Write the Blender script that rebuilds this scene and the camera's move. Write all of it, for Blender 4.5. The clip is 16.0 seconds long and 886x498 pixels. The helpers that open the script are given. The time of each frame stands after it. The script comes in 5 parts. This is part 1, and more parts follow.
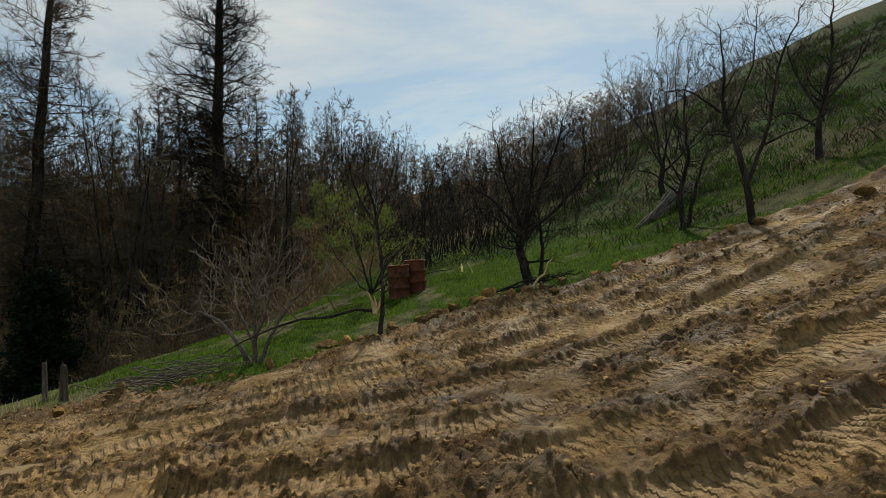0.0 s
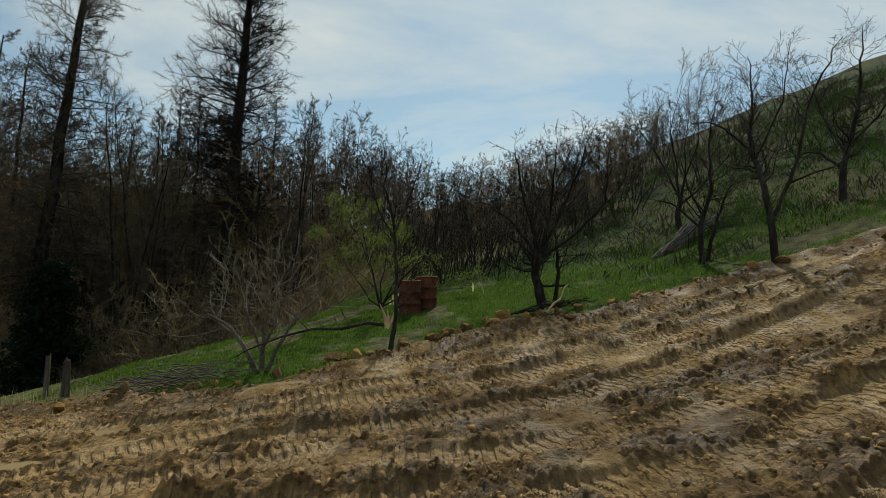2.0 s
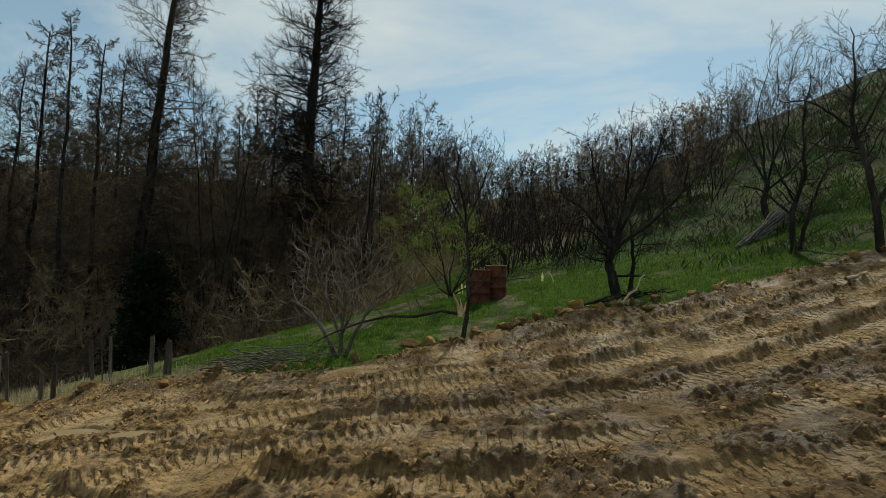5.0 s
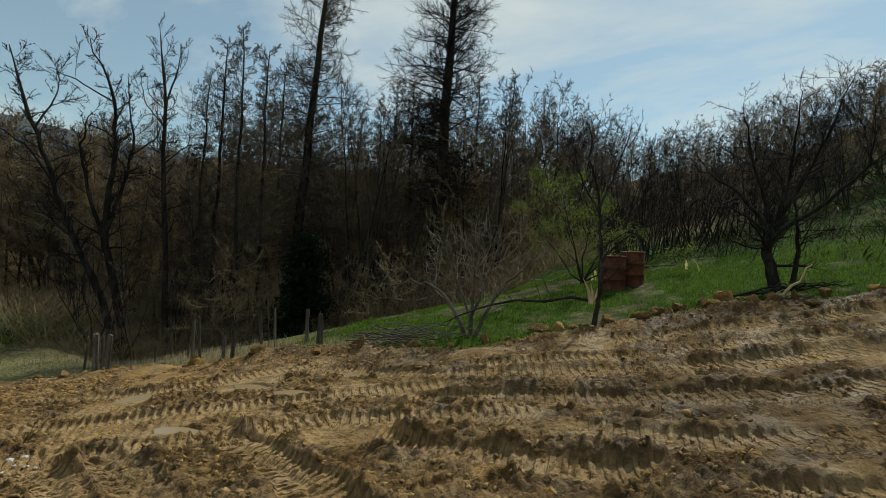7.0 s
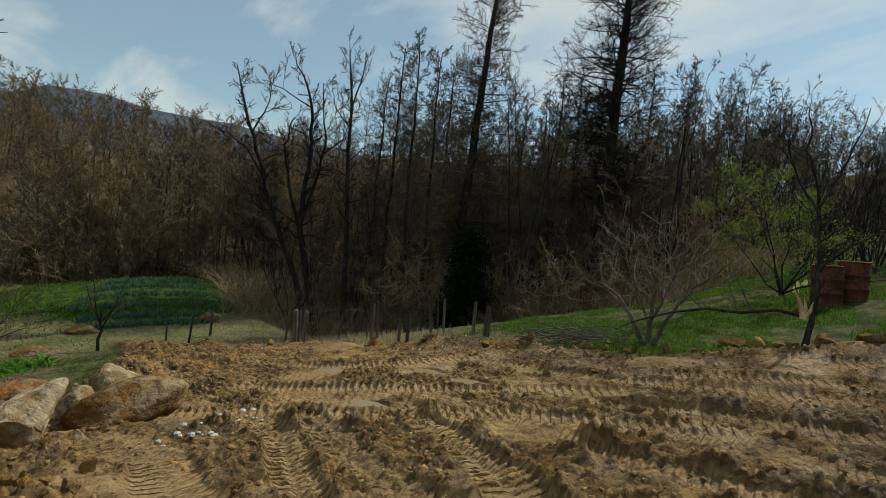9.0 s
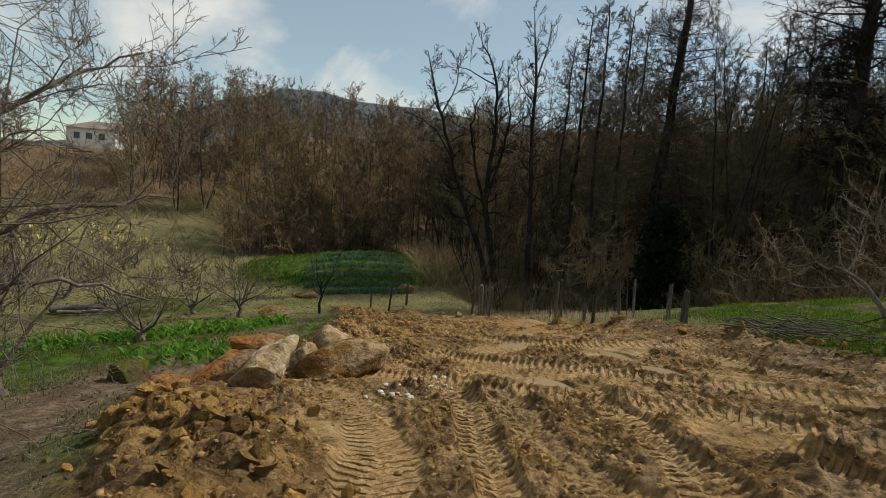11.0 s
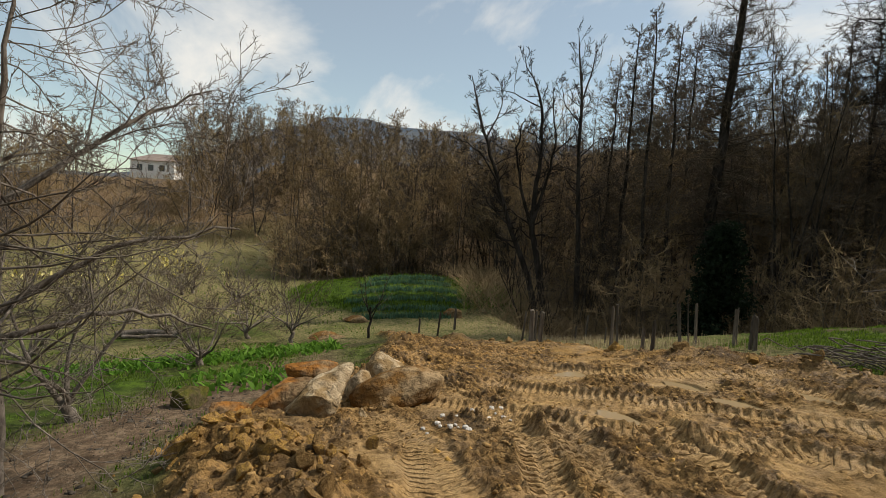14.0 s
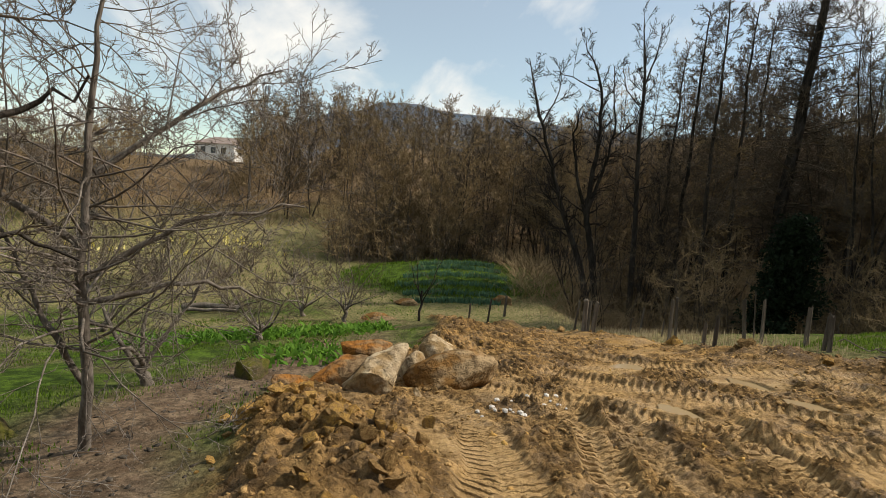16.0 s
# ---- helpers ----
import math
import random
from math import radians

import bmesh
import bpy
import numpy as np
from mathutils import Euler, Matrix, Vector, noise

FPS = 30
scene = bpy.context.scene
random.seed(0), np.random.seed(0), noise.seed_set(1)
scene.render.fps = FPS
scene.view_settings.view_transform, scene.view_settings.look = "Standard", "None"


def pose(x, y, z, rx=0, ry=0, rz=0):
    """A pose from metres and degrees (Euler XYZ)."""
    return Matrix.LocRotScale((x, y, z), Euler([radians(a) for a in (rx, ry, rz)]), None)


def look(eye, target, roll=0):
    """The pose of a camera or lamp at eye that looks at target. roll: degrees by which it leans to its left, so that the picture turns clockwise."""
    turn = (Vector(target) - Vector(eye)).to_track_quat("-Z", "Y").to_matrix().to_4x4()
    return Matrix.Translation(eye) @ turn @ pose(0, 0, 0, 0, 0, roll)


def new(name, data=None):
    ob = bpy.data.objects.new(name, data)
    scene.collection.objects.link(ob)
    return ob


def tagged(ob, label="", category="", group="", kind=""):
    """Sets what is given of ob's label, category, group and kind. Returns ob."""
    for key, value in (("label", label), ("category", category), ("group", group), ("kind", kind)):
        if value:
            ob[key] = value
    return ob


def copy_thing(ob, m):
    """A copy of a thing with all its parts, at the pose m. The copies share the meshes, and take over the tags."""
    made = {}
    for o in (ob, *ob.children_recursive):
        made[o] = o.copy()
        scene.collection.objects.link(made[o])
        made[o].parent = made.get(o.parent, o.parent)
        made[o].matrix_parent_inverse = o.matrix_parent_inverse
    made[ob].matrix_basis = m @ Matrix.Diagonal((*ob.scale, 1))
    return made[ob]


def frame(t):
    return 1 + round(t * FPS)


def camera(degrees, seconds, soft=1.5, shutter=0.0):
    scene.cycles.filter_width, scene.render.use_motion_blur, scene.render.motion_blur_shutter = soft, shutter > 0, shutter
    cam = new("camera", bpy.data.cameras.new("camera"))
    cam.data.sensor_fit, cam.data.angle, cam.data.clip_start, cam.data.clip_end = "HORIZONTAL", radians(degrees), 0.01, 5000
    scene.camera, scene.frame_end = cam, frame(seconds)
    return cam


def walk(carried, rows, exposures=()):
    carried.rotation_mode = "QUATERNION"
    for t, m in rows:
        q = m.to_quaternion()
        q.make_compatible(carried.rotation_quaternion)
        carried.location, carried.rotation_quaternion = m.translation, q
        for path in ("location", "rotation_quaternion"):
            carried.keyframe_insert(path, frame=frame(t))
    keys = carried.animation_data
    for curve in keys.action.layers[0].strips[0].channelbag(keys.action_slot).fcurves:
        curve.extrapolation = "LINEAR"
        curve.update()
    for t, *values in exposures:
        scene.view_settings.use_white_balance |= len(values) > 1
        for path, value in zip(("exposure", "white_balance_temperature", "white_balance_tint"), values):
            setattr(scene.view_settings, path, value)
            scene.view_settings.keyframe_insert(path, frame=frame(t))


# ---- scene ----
cam = camera(82.4, 16.0, soft=0.8)
PATH = [
    (0, 0.127, 0.142, 1.642, 92.25, 1.20, 0.85),
    (0.5, 0.083, 0.151, 1.652, 93.42, -0.57, 3.64),
    (1, 0.006, 0.185, 1.667, 94.08, -1.06, 4.29),
    (1.5, -0.076, 0.276, 1.640, 94.32, -1.46, 2.03),
    (2, -0.099, 0.296, 1.635, 94.29, -2.53, 1.27),
    (2.5, -0.119, 0.270, 1.628, 94.27, -3.33, 4.22),
    (3, -0.058, 0.287, 1.640, 93.70, -2.71, 5.48),
    (3.2, -0.043, 0.305, 1.644, 93.54, -2.48, 5.42),
    (5.3, -0.273, 0.178, 1.622, 92.32, -3.12, 10.17),
    (5.5, -0.267, 0.155, 1.644, 91.88, -3.31, 12.38),
    (6, -0.194, 0.157, 1.647, 91.11, -3.81, 17.21),
    (6.5, -0.150, 0.151, 1.632, 90.39, -4.23, 21.05),
    (7, -0.168, 0.131, 1.629, 90.07, -3.86, 23.37),
    (7.5, -0.281, 0.090, 1.623, 90.20, -3.26, 24.03),
    (8, -0.430, 0.005, 1.588, 90.20, -3.27, 25.69),
    (8.5, -0.518, -0.021, 1.556, 89.56, -4.59, 30.94),
    (9, -0.535, -0.028, 1.575, 88.25, -6.02, 40.50),
    (9.5, -0.533, 0.002, 1.586, 85.99, -5.67, 52.15),
    (9.7, -0.539, -0.024, 1.595, 84.97, -5.09, 55.78),
    (10.7, -0.590, -0.010, 1.590, 83.60, -4.90, 62.00),
    (11.8, -0.628, 0.031, 1.588, 83.49, -4.84, 53.99),
    (12, -0.627, 0.057, 1.597, 83.45, -4.72, 52.36),
    (12.5, -0.641, 0.063, 1.622, 84.39, -4.20, 48.19),
    (13, -0.637, 0.062, 1.622, 84.85, -4.19, 46.80),
    (13.5, -0.698, 0.025, 1.606, 84.72, -3.97, 54.08),
    (14, -0.780, -0.116, 1.628, 85.73, -3.86, 65.75),
    (14.5, -0.798, -0.188, 1.645, 86.04, -4.34, 71.58),
    (15, -0.822, -0.213, 1.619, 84.85, -4.48, 72.83),
    (15.5, -0.854, -0.236, 1.598, 84.20, -4.54, 72.50),
    (16, -0.865, -0.235, 1.567, 83.80, -5.11, 71.27),
]
EXPOSURES = [(0, -0.50, 6800, 7), (3, -0.58, 6420, 0), (9, -0.54, 6450, 2), (12, -0.32, 7150, 12), (13, -0.34, 7150, 12), (13.5, -0.45, 7150, 12), (14.2, -0.1, 7150, 12), (16, 0.03, 7150, 12)]
walk(cam, [(t, pose(x, y, z, rx, ry, rz)) for t, x, y, z, rx, ry, rz in PATH], EXPOSURES)

# ---- daylight through thin cloud ----
SUN_AZ, SUN_EL = 10.0, 48.0
world = bpy.data.worlds.new("sky")
scene.world = world
world.use_nodes = True
wn, wl = world.node_tree.nodes, world.node_tree.links
wn.clear()


def wnode(kind, **values):
    n = wn.new(kind)
    for key, value in values.items():
        n.inputs[key].default_value = value
    return n


sky = wn.new("ShaderNodeTexSky")
sky.sky_type, sky.sun_disc = "NISHITA", False
sky.sun_elevation, sky.sun_rotation = radians(SUN_EL), radians(SUN_AZ)
sky.air_density, sky.dust_density, sky.ozone_density = 1.0, 0.4, 0.5
coord = wn.new("ShaderNodeTexCoord")
split = wn.new("ShaderNodeSeparateXYZ")
wl.new(coord.outputs["Generated"], split.inputs[0])
lift = wn.new("ShaderNodeMath")
lift.operation = "MAXIMUM"
lift.inputs[1].default_value = 0.0
wl.new(split.outputs["Z"], lift.inputs[0])
more = wn.new("ShaderNodeMath")
more.inputs[1].default_value = 0.28
wl.new(lift.outputs[0], more.inputs[0])
flat = []
for axis in "XY":
    d = wn.new("ShaderNodeMath")
    d.operation = "DIVIDE"
    wl.new(split.outputs[axis], d.inputs[0])
    wl.new(more.outputs[0], d.inputs[1])
    flat.append(d)
plane = wn.new("ShaderNodeCombineXYZ")
wl.new(flat[0].outputs[0], plane.inputs[0])
wl.new(flat[1].outputs[0], plane.inputs[1])
shift = wn.new("ShaderNodeMapping")
shift.inputs["Location"].default_value = (1.3, 0.35, 0)
shift.inputs["Rotation"].default_value = (0, 0, radians(35))
shift.inputs["Scale"].default_value = (0.75, 1.3, 1)
wl.new(plane.outputs[0], shift.inputs[0])
cloud = wnode("ShaderNodeTexNoise", Scale=1.25, Detail=7.0, Roughness=0.56, Distortion=0.4)
wl.new(shift.outputs[0], cloud.inputs["Vector"])
ramp = wn.new("ShaderNodeValToRGB")
ramp.color_ramp.elements[0].position, ramp.color_ramp.elements[1].position = 0.49, 0.66
ramp.color_ramp.elements[0].color, ramp.color_ramp.elements[1].color = (0.22, 0.22, 0.22, 1), (0.92, 0.92, 0.92, 1)
bank = wn.new("ShaderNodeMapping")
bank.vector_type = "TEXTURE"
bank.inputs["Location"].default_value = (-0.11, 1.2, 0)
bank.inputs["Scale"].default_value = (0.75, 0.30, 1)
wl.new(plane.outputs[0], bank.inputs[0])
reach = wn.new("ShaderNodeVectorMath")
reach.operation = "LENGTH"
wl.new(bank.outputs[0], reach.inputs[0])
swell = wnode("ShaderNodeMapRange", **{"From Min": 0.3, "From Max": 1.3, "To Min": 0.13, "To Max": 0.0})
wl.new(reach.outputs["Value"], swell.inputs["Value"])
heap = wn.new("ShaderNodeMath")
wl.new(cloud.outputs["Fac"], heap.inputs[0])
wl.new(swell.outputs[0], heap.inputs[1])
wl.new(heap.outputs[0], ramp.inputs[0])
clear = wnode("ShaderNodeBackground", Strength=0.14)
tint = wn.new("ShaderNodeMix")
tint.data_type, tint.blend_type = "RGBA", "MULTIPLY"
tint.inputs[0].default_value, tint.inputs[7].default_value = 1.0, (0.84, 1.0, 0.98, 1)
wl.new(sky.outputs[0], tint.inputs[6])
wl.new(tint.outputs[2], clear.inputs["Color"])
white = wnode("ShaderNodeBackground", Color=(0.90, 0.93, 0.93, 1), Strength=1.1)
blend = wn.new("ShaderNodeMixShader")
out = wn.new("ShaderNodeOutputWorld")
wl.new(ramp.outputs[0], blend.inputs[0])
wl.new(clear.outputs[0], blend.inputs[1])
wl.new(white.outputs[0], blend.inputs[2])
wl.new(blend.outputs[0], out.inputs[0])

sun = new("sun", bpy.data.lights.new("sun", "SUN"))
sun.data.energy, sun.data.angle, sun.data.color = 5.0, radians(0.8), (1.0, 0.95, 0.87)
a, e = radians(SUN_AZ), radians(SUN_EL)
sun.matrix_world = look((40 * math.sin(a) * math.cos(e), 40 * math.cos(a) * math.cos(e), 40 * math.sin(e)), (0, 0, 0))

# ---- the lie of the land ----
def smooth(a, b, v):
    s = np.clip((np.asarray(v, float) - a) / (b - a), 0, 1)
    return s * s * (3 - 2 * s)


def hashed(i, j, seed):
    h = (i.astype(np.int64) * 374761393 + j.astype(np.int64) * 668265263 + seed * 974711) & 0x7FFFFFFF
    h = ((h ^ (h >> 13)) * 1274126177) & 0x7FFFFFFF
    return ((h ^ (h >> 16)) & 0xFFFF) / 65535.0


def value_noise(x, y, seed=0):
    """Smooth noise of -1 to 1 on a lattice of 1 m."""
    i, j = np.floor(x), np.floor(y)
    u, v = x - i, y - j
    u, v = u * u * u * (u * (u * 6 - 15) + 10), v * v * v * (v * (v * 6 - 15) + 10)
    a, b = hashed(i, j, seed), hashed(i + 1, j, seed)
    c, d = hashed(i, j + 1, seed), hashed(i + 1, j + 1, seed)
    return 2 * (a + (b - a) * u + (c - a) * v + (a - b - c + d) * u * v) - 1


def fbm(x, y, size, octaves=3, seed=0):
    total, weight, norm = 0, 1.0, 0
    for k in range(octaves):
        f = 2 ** k / size
        total = total + weight * value_noise(x * f * 0.97 + y * f * 0.24, y * f * 0.97 - x * f * 0.24, seed + 17 * k)
        norm += weight
        weight *= 0.52
    return total / norm


def hill(x, y):
    """The height of the ground, without mud, ruts or clods."""
    x, y = np.asarray(x, float), np.asarray(y, float)
    r = np.hypot(x, y) + 1e-9
    az = np.degrees(np.arctan2(x, y))
    k = np.minimum(1, 60 / r)
    xc, yc = x * k, y * k
    low = np.minimum(xc + 12, 0)
    z = 0.165 * (np.maximum(xc, -12) - 7 * (1 - np.exp(low / 7))) + 0.03 * yc
    z = z + 0.035 * np.maximum(0, -xc - 22) * smooth(-72, -90, az)
    s = np.maximum(yc - 3, 0)
    z = z + np.where(s < 10, 0.0065 * s * s, 0.65 + 0.08 * (s - 10)) * (0.15 + 0.85 * smooth(-15, -3, xc))
    s = np.maximum(xc - 1, 0)
    z = z + np.where(s < 8, 0.013 * s * s, 0.83 + 0.208 * (s - 8))
    v = 0.85 * xc + 0.5 * yc - 15
    z = z + 0.17 * (np.sqrt(v * v + 9) + v) / 2
    wood = smooth(-3, -24, az) * smooth(-128, -112, az)
    z = z + (5.0 + 4.2 * smooth(-90, -80, az) + 2.4 * smooth(-62, -46, az)) * smooth(30, 64, r) * wood
    z = z + 3.2 * smooth(30, 58, r) * np.exp(-(((az + 3) / 11) ** 2))
    z = z - 1.3 * np.exp(-(((r - 21) / 4) ** 2)) * smooth(-10, -22, az) * smooth(-62, -52, az)
    z = z + 0.95 * np.exp(-((((x + 23.5) / 4.4) ** 2 + ((y - 8.6) / 4.6) ** 2) ** 1.3))
    ridge = np.interp(az, [-150, -98, -90, -84, -79, -75, -68, -60, -54, -48, -40, -32], [0, 1.5, 4.5, 7.0, 8.3, 8.7, 8.2, 8.0, 7.5, 6.5, 3, 0])
    ridge = ridge + 0.35 * value_noise(az / 4.1, r * 0 + 3.5, 5) + 0.22 * value_noise(az / 0.9, r * 0 + 1.5, 6)
    z = z + np.maximum(0, 820 * np.tan(np.radians(np.maximum(ridge, 0))) * smooth(330, 820, r))
    return z


MUD_EDGE = [(-15.6, 4.6), (-12.6, 3.9), (-10.2, 2.7), (-8.6, 0.9), (-7.2, -0.2), (-4.9, -0.5), (-3, -1.6), (0, -5), (9, -7), (30, 5), (30, 14),
            (14, 12.2), (8.7, 11.3), (6.6, 11.7), (3.2, 11), (0.7, 10.7), (-1.2, 9.5), (-3.1, 8.5), (-4.6, 8.6), (-6.1, 8.9), (-9.2, 8.0), (-11.4, 7.2), (-14.3, 5.9)]


def inside(x, y, edge):
    """Metres inside a closed line (outside: minus)."""
    best, odd = np.full(x.shape, 1e9), np.zeros(x.shape, bool)
    for (x0, y0), (x1, y1) in zip(edge, edge[1:] + edge[:1]):
        dx, dy = x1 - x0, y1 - y0
        s = np.clip(((x - x0) * dx + (y - y0) * dy) / (dx * dx + dy * dy), 0, 1)
        best = np.minimum(best, np.hypot(x - x0 - s * dx, y - y0 - s * dy))
        odd ^= ((y0 > y) != (y1 > y)) & (x < (x1 - x0) * (y - y0) / (y1 - y0 + 1e-12) + x0)
    return np.where(odd, best, -best)


# wheel tracks: the line, half the width, the depth, the height of the lugs
TRACKS = [
    ([(-3.2, 5.9), (-0.5, 5.85), (1.5, 6.1), (3.75, 7.2), (7.2, 8.9)], 0.34, 0.15, 0.04),
    ([(-2.9, 4.55), (-2.3, 4.42), (-1.6, 4.28), (-0.7, 4.12), (0.1, 4.1)], 0.30, 0.18, 0.07),
    ([(-1.0, 5.0), (0.35, 4.72), (1.7, 5.0), (3.4, 5.6), (5.0, 6.2), (8.0, 7.3)], 0.28, 0.10, 0.035),
    ([(0.3, 3.75), (2.0, 4.1), (3.5, 4.8), (5.5, 5.6), (8.0, 6.4)], 0.28, 0.11, 0.04),
    ([(0.4, 2.9), (2.2, 3.15), (4.0, 3.8), (6.0, 4.5)], 0.30, 0.12, 0.06),
    ([(-1.0, 8.5), (1.5, 9.4), (4.0, 10.0), (8.0, 10.3)], 0.28, 0.09, 0.05),
    ([(-3.0, 7.3), (0.0, 7.8), (3.0, 8.8), (7.0, 9.8)], 0.28, 0.09, 0.045),
    ([(-6.0, 7.3), (-3.0, 6.75), (0.0, 6.95), (3.0, 8.0), (6.5, 9.1)], 0.28, 0.09, 0.045),
    ([(-8.2, 1.9), (-7.4, 2.43), (-6.1, 3.4), (-4.75, 4.1), (-3.4, 4.9), (-1.0, 5.45)], 0.26, 0.07, 0.05),
    ([(-7.8, 3.9), (-6.0, 4.95), (-4.5, 5.6), (-2.5, 6.35)], 0.26, 0.07, 0.045),
    ([(-6.4, 3.3), (-4.9, 2.95), (-4.1, 2.5), (-3.4, 2.2), (-2.2, 1.6)], 0.25, 0.08, 0.055),
    ([(-6.0, 3.9), (-4.7, 3.3), (-3.7, 2.95), (-3.0, 2.8), (-1.5, 2.4)], 0.25, 0.10, 0.06),
    ([(-5.2, 4.7), (-3.5, 3.9), (-2.8, 3.58), (-2.3, 3.2), (-1.0, 2.6)], 0.27, 0.10, 0.055),
    ([(-7.0, 1.75), (-5.6, 2.0), (-4.3, 1.65), (-3.0, 1.0)], 0.34, 0.06, 0.025),
    ([(-9.5, 5.0), (-7.6, 5.9), (-5.2, 7.9)], 0.26, 0.06, 0.04),
]
# puddles: place, half the length and width, turn in degrees
PUDDLES = [(-7.63, 5.63, 0.30, 0.19, 70), (-5.3, 4.42, 0.28, 0.16, 30), (-5.95, 6.3, 0.30, 0.17, 20), (-4.85, 6.0, 0.36, 0.17, 35), (-4.4, 6.9, 0.36, 0.16, 15), (-3.3, 1.55, 0.22, 0.12, 60)]
# heaps of loose earth: place, radius, height
HEAPS = [(-11.8, 4.4, 1.3, 0.42), (-10.2, 3.6, 0.8, 0.28), (-10.0, 5.2, 1.2, 0.12), (-8.6, 3.9, 0.9, 0.10), (-5.3, 0.15, 0.75, 0.34), (-4.6, 0.45, 0.6, 0.30), (-6.0, 0.1, 0.6, 0.25), (-4.2, 0.15, 0.6, 0.2), (-7.4, 8.6, 0.8, 0.12), (0.6, 10.6, 0.9, 0.12), (0.62, 3.55, 0.35, 0.12)]


LUG = 0.115


def track_field(x, y):
    """How far each point lies in a wheel track, and the height that the tracks give it."""
    depth, lane, run_on, off = np.zeros(x.shape), np.zeros(x.shape), np.zeros(x.shape), np.zeros(x.shape)
    for n, (line, half, deep, lug) in enumerate(TRACKS):
        near = (x > min(p[0] for p in line) - 1) & (x < max(p[0] for p in line) + 1) & (y > min(p[1] for p in line) - 1) & (y < max(p[1] for p in line) + 1)
        if not near.any():
            continue
        px, py = x[near], y[near]
        best, along, side = np.full(px.shape, 1e9), np.zeros(px.shape), np.zeros(px.shape)
        run = 0.0
        for (x0, y0), (x1, y1) in zip(line, line[1:]):
            dx, dy = x1 - x0, y1 - y0
            size = math.hypot(dx, dy)
            s = np.clip(((px - x0) * dx + (py - y0) * dy) / size ** 2, 0, 1)
            d = np.hypot(px - x0 - s * dx, py - y0 - s * dy)
            lat = ((px - x0) * dy - (py - y0) * dx) / size
            closer = d < best
            best, along, side = np.where(closer, d, best), np.where(closer, run + s * size, along), np.where(closer, lat, side)
            run += size
        wob = half * (1 + 0.22 * value_noise(along * 1.3, along * 0 + n, 40 + n))
        fade = (0.62 + 0.38 * smooth(-0.5, 0.3, value_noise(along * 0.7, along * 0 + 3.3 * n, 60))) * smooth(0, 0.4, along) * smooth(0, 0.4, run - along)
        floor = 1 - smooth(wob * 0.75, wob * 1.05, best)
        rim = np.exp(-((best - wob * 1.22) / 0.10) ** 2)
        wave = np.cos(2 * math.pi * (along / LUG + 2.6 * np.abs(side) + 0.5 * (side > 0) ))
        bars = smooth(0.0, 0.55, wave) * smooth(0.015, 0.05, np.abs(side)) * (0.75 + 0.5 * value_noise(px * 5, py * 5, 34))
        depth[near] += fade * (-0.7 * deep * floor + 0.45 * deep * rim * (0.6 + 0.8 * value_noise(px * 3, py * 3, 9)) + 0.85 * lug * bars * (1 - smooth(wob * 0.95, wob * 1.3, best)))
        over = floor * fade >= lane[near]
        run_on[near], off[near] = np.where(over, along, run_on[near]), np.where(over, side, off[near])
        lane[near] = np.maximum(lane[near], floor * fade)
    return depth, lane, run_on, off


def clods(x, y, size, seed):
    """Angular blocks of broken earth: each cell of a lattice a tilted face of its own, with a sunken joint round it."""
    u, v = x / size, y / size
    i, j = np.floor(u), np.floor(v)
    d1, d2, h1 = np.full(x.shape, 9.0), np.full(x.shape, 9.0), np.zeros(x.shape)
    for a in (-1, 0, 1):
        for b in (-1, 0, 1):
            p, q = hashed(i + a, j + b, seed), hashed(i + a, j + b, seed + 1)
            du, dv = u - i - a - p, v - j - b - q
            d = np.hypot(du, dv)
            h = 0.15 + 0.85 * ((7.3 * p + 3.1 * q) % 1) ** 1.5 + 1.1 * (((5.7 * p + 1.3) % 1) - 0.5) * du + 1.1 * (((9.1 * q + 0.7) % 1) - 0.5) * dv
            first = d < d1
            d2 = np.where(first, d1, np.minimum(d2, d))
            h1 = np.where(first, h, h1)
            d1 = np.minimum(d1, d)
    return size * np.maximum(h1, 0) * (0.25 + 0.75 * smooth(0.0, 0.32, d2 - d1))


def churn(x, y):
    """Where the mud is broken into clods: 1, where it is pressed smooth: 0."""
    heaped = np.zeros(x.shape)
    for hx, hy, hr, hh in HEAPS:
        heaped = heaped + np.exp(-(((x - hx) ** 2 + (y - hy) ** 2) / (1.2 * hr) ** 2) ** 1.5)
    return np.maximum(smooth(-0.36, 0.06, fbm(x, y, 0.85, 3, 21)), smooth(0.1, 0.6, heaped))


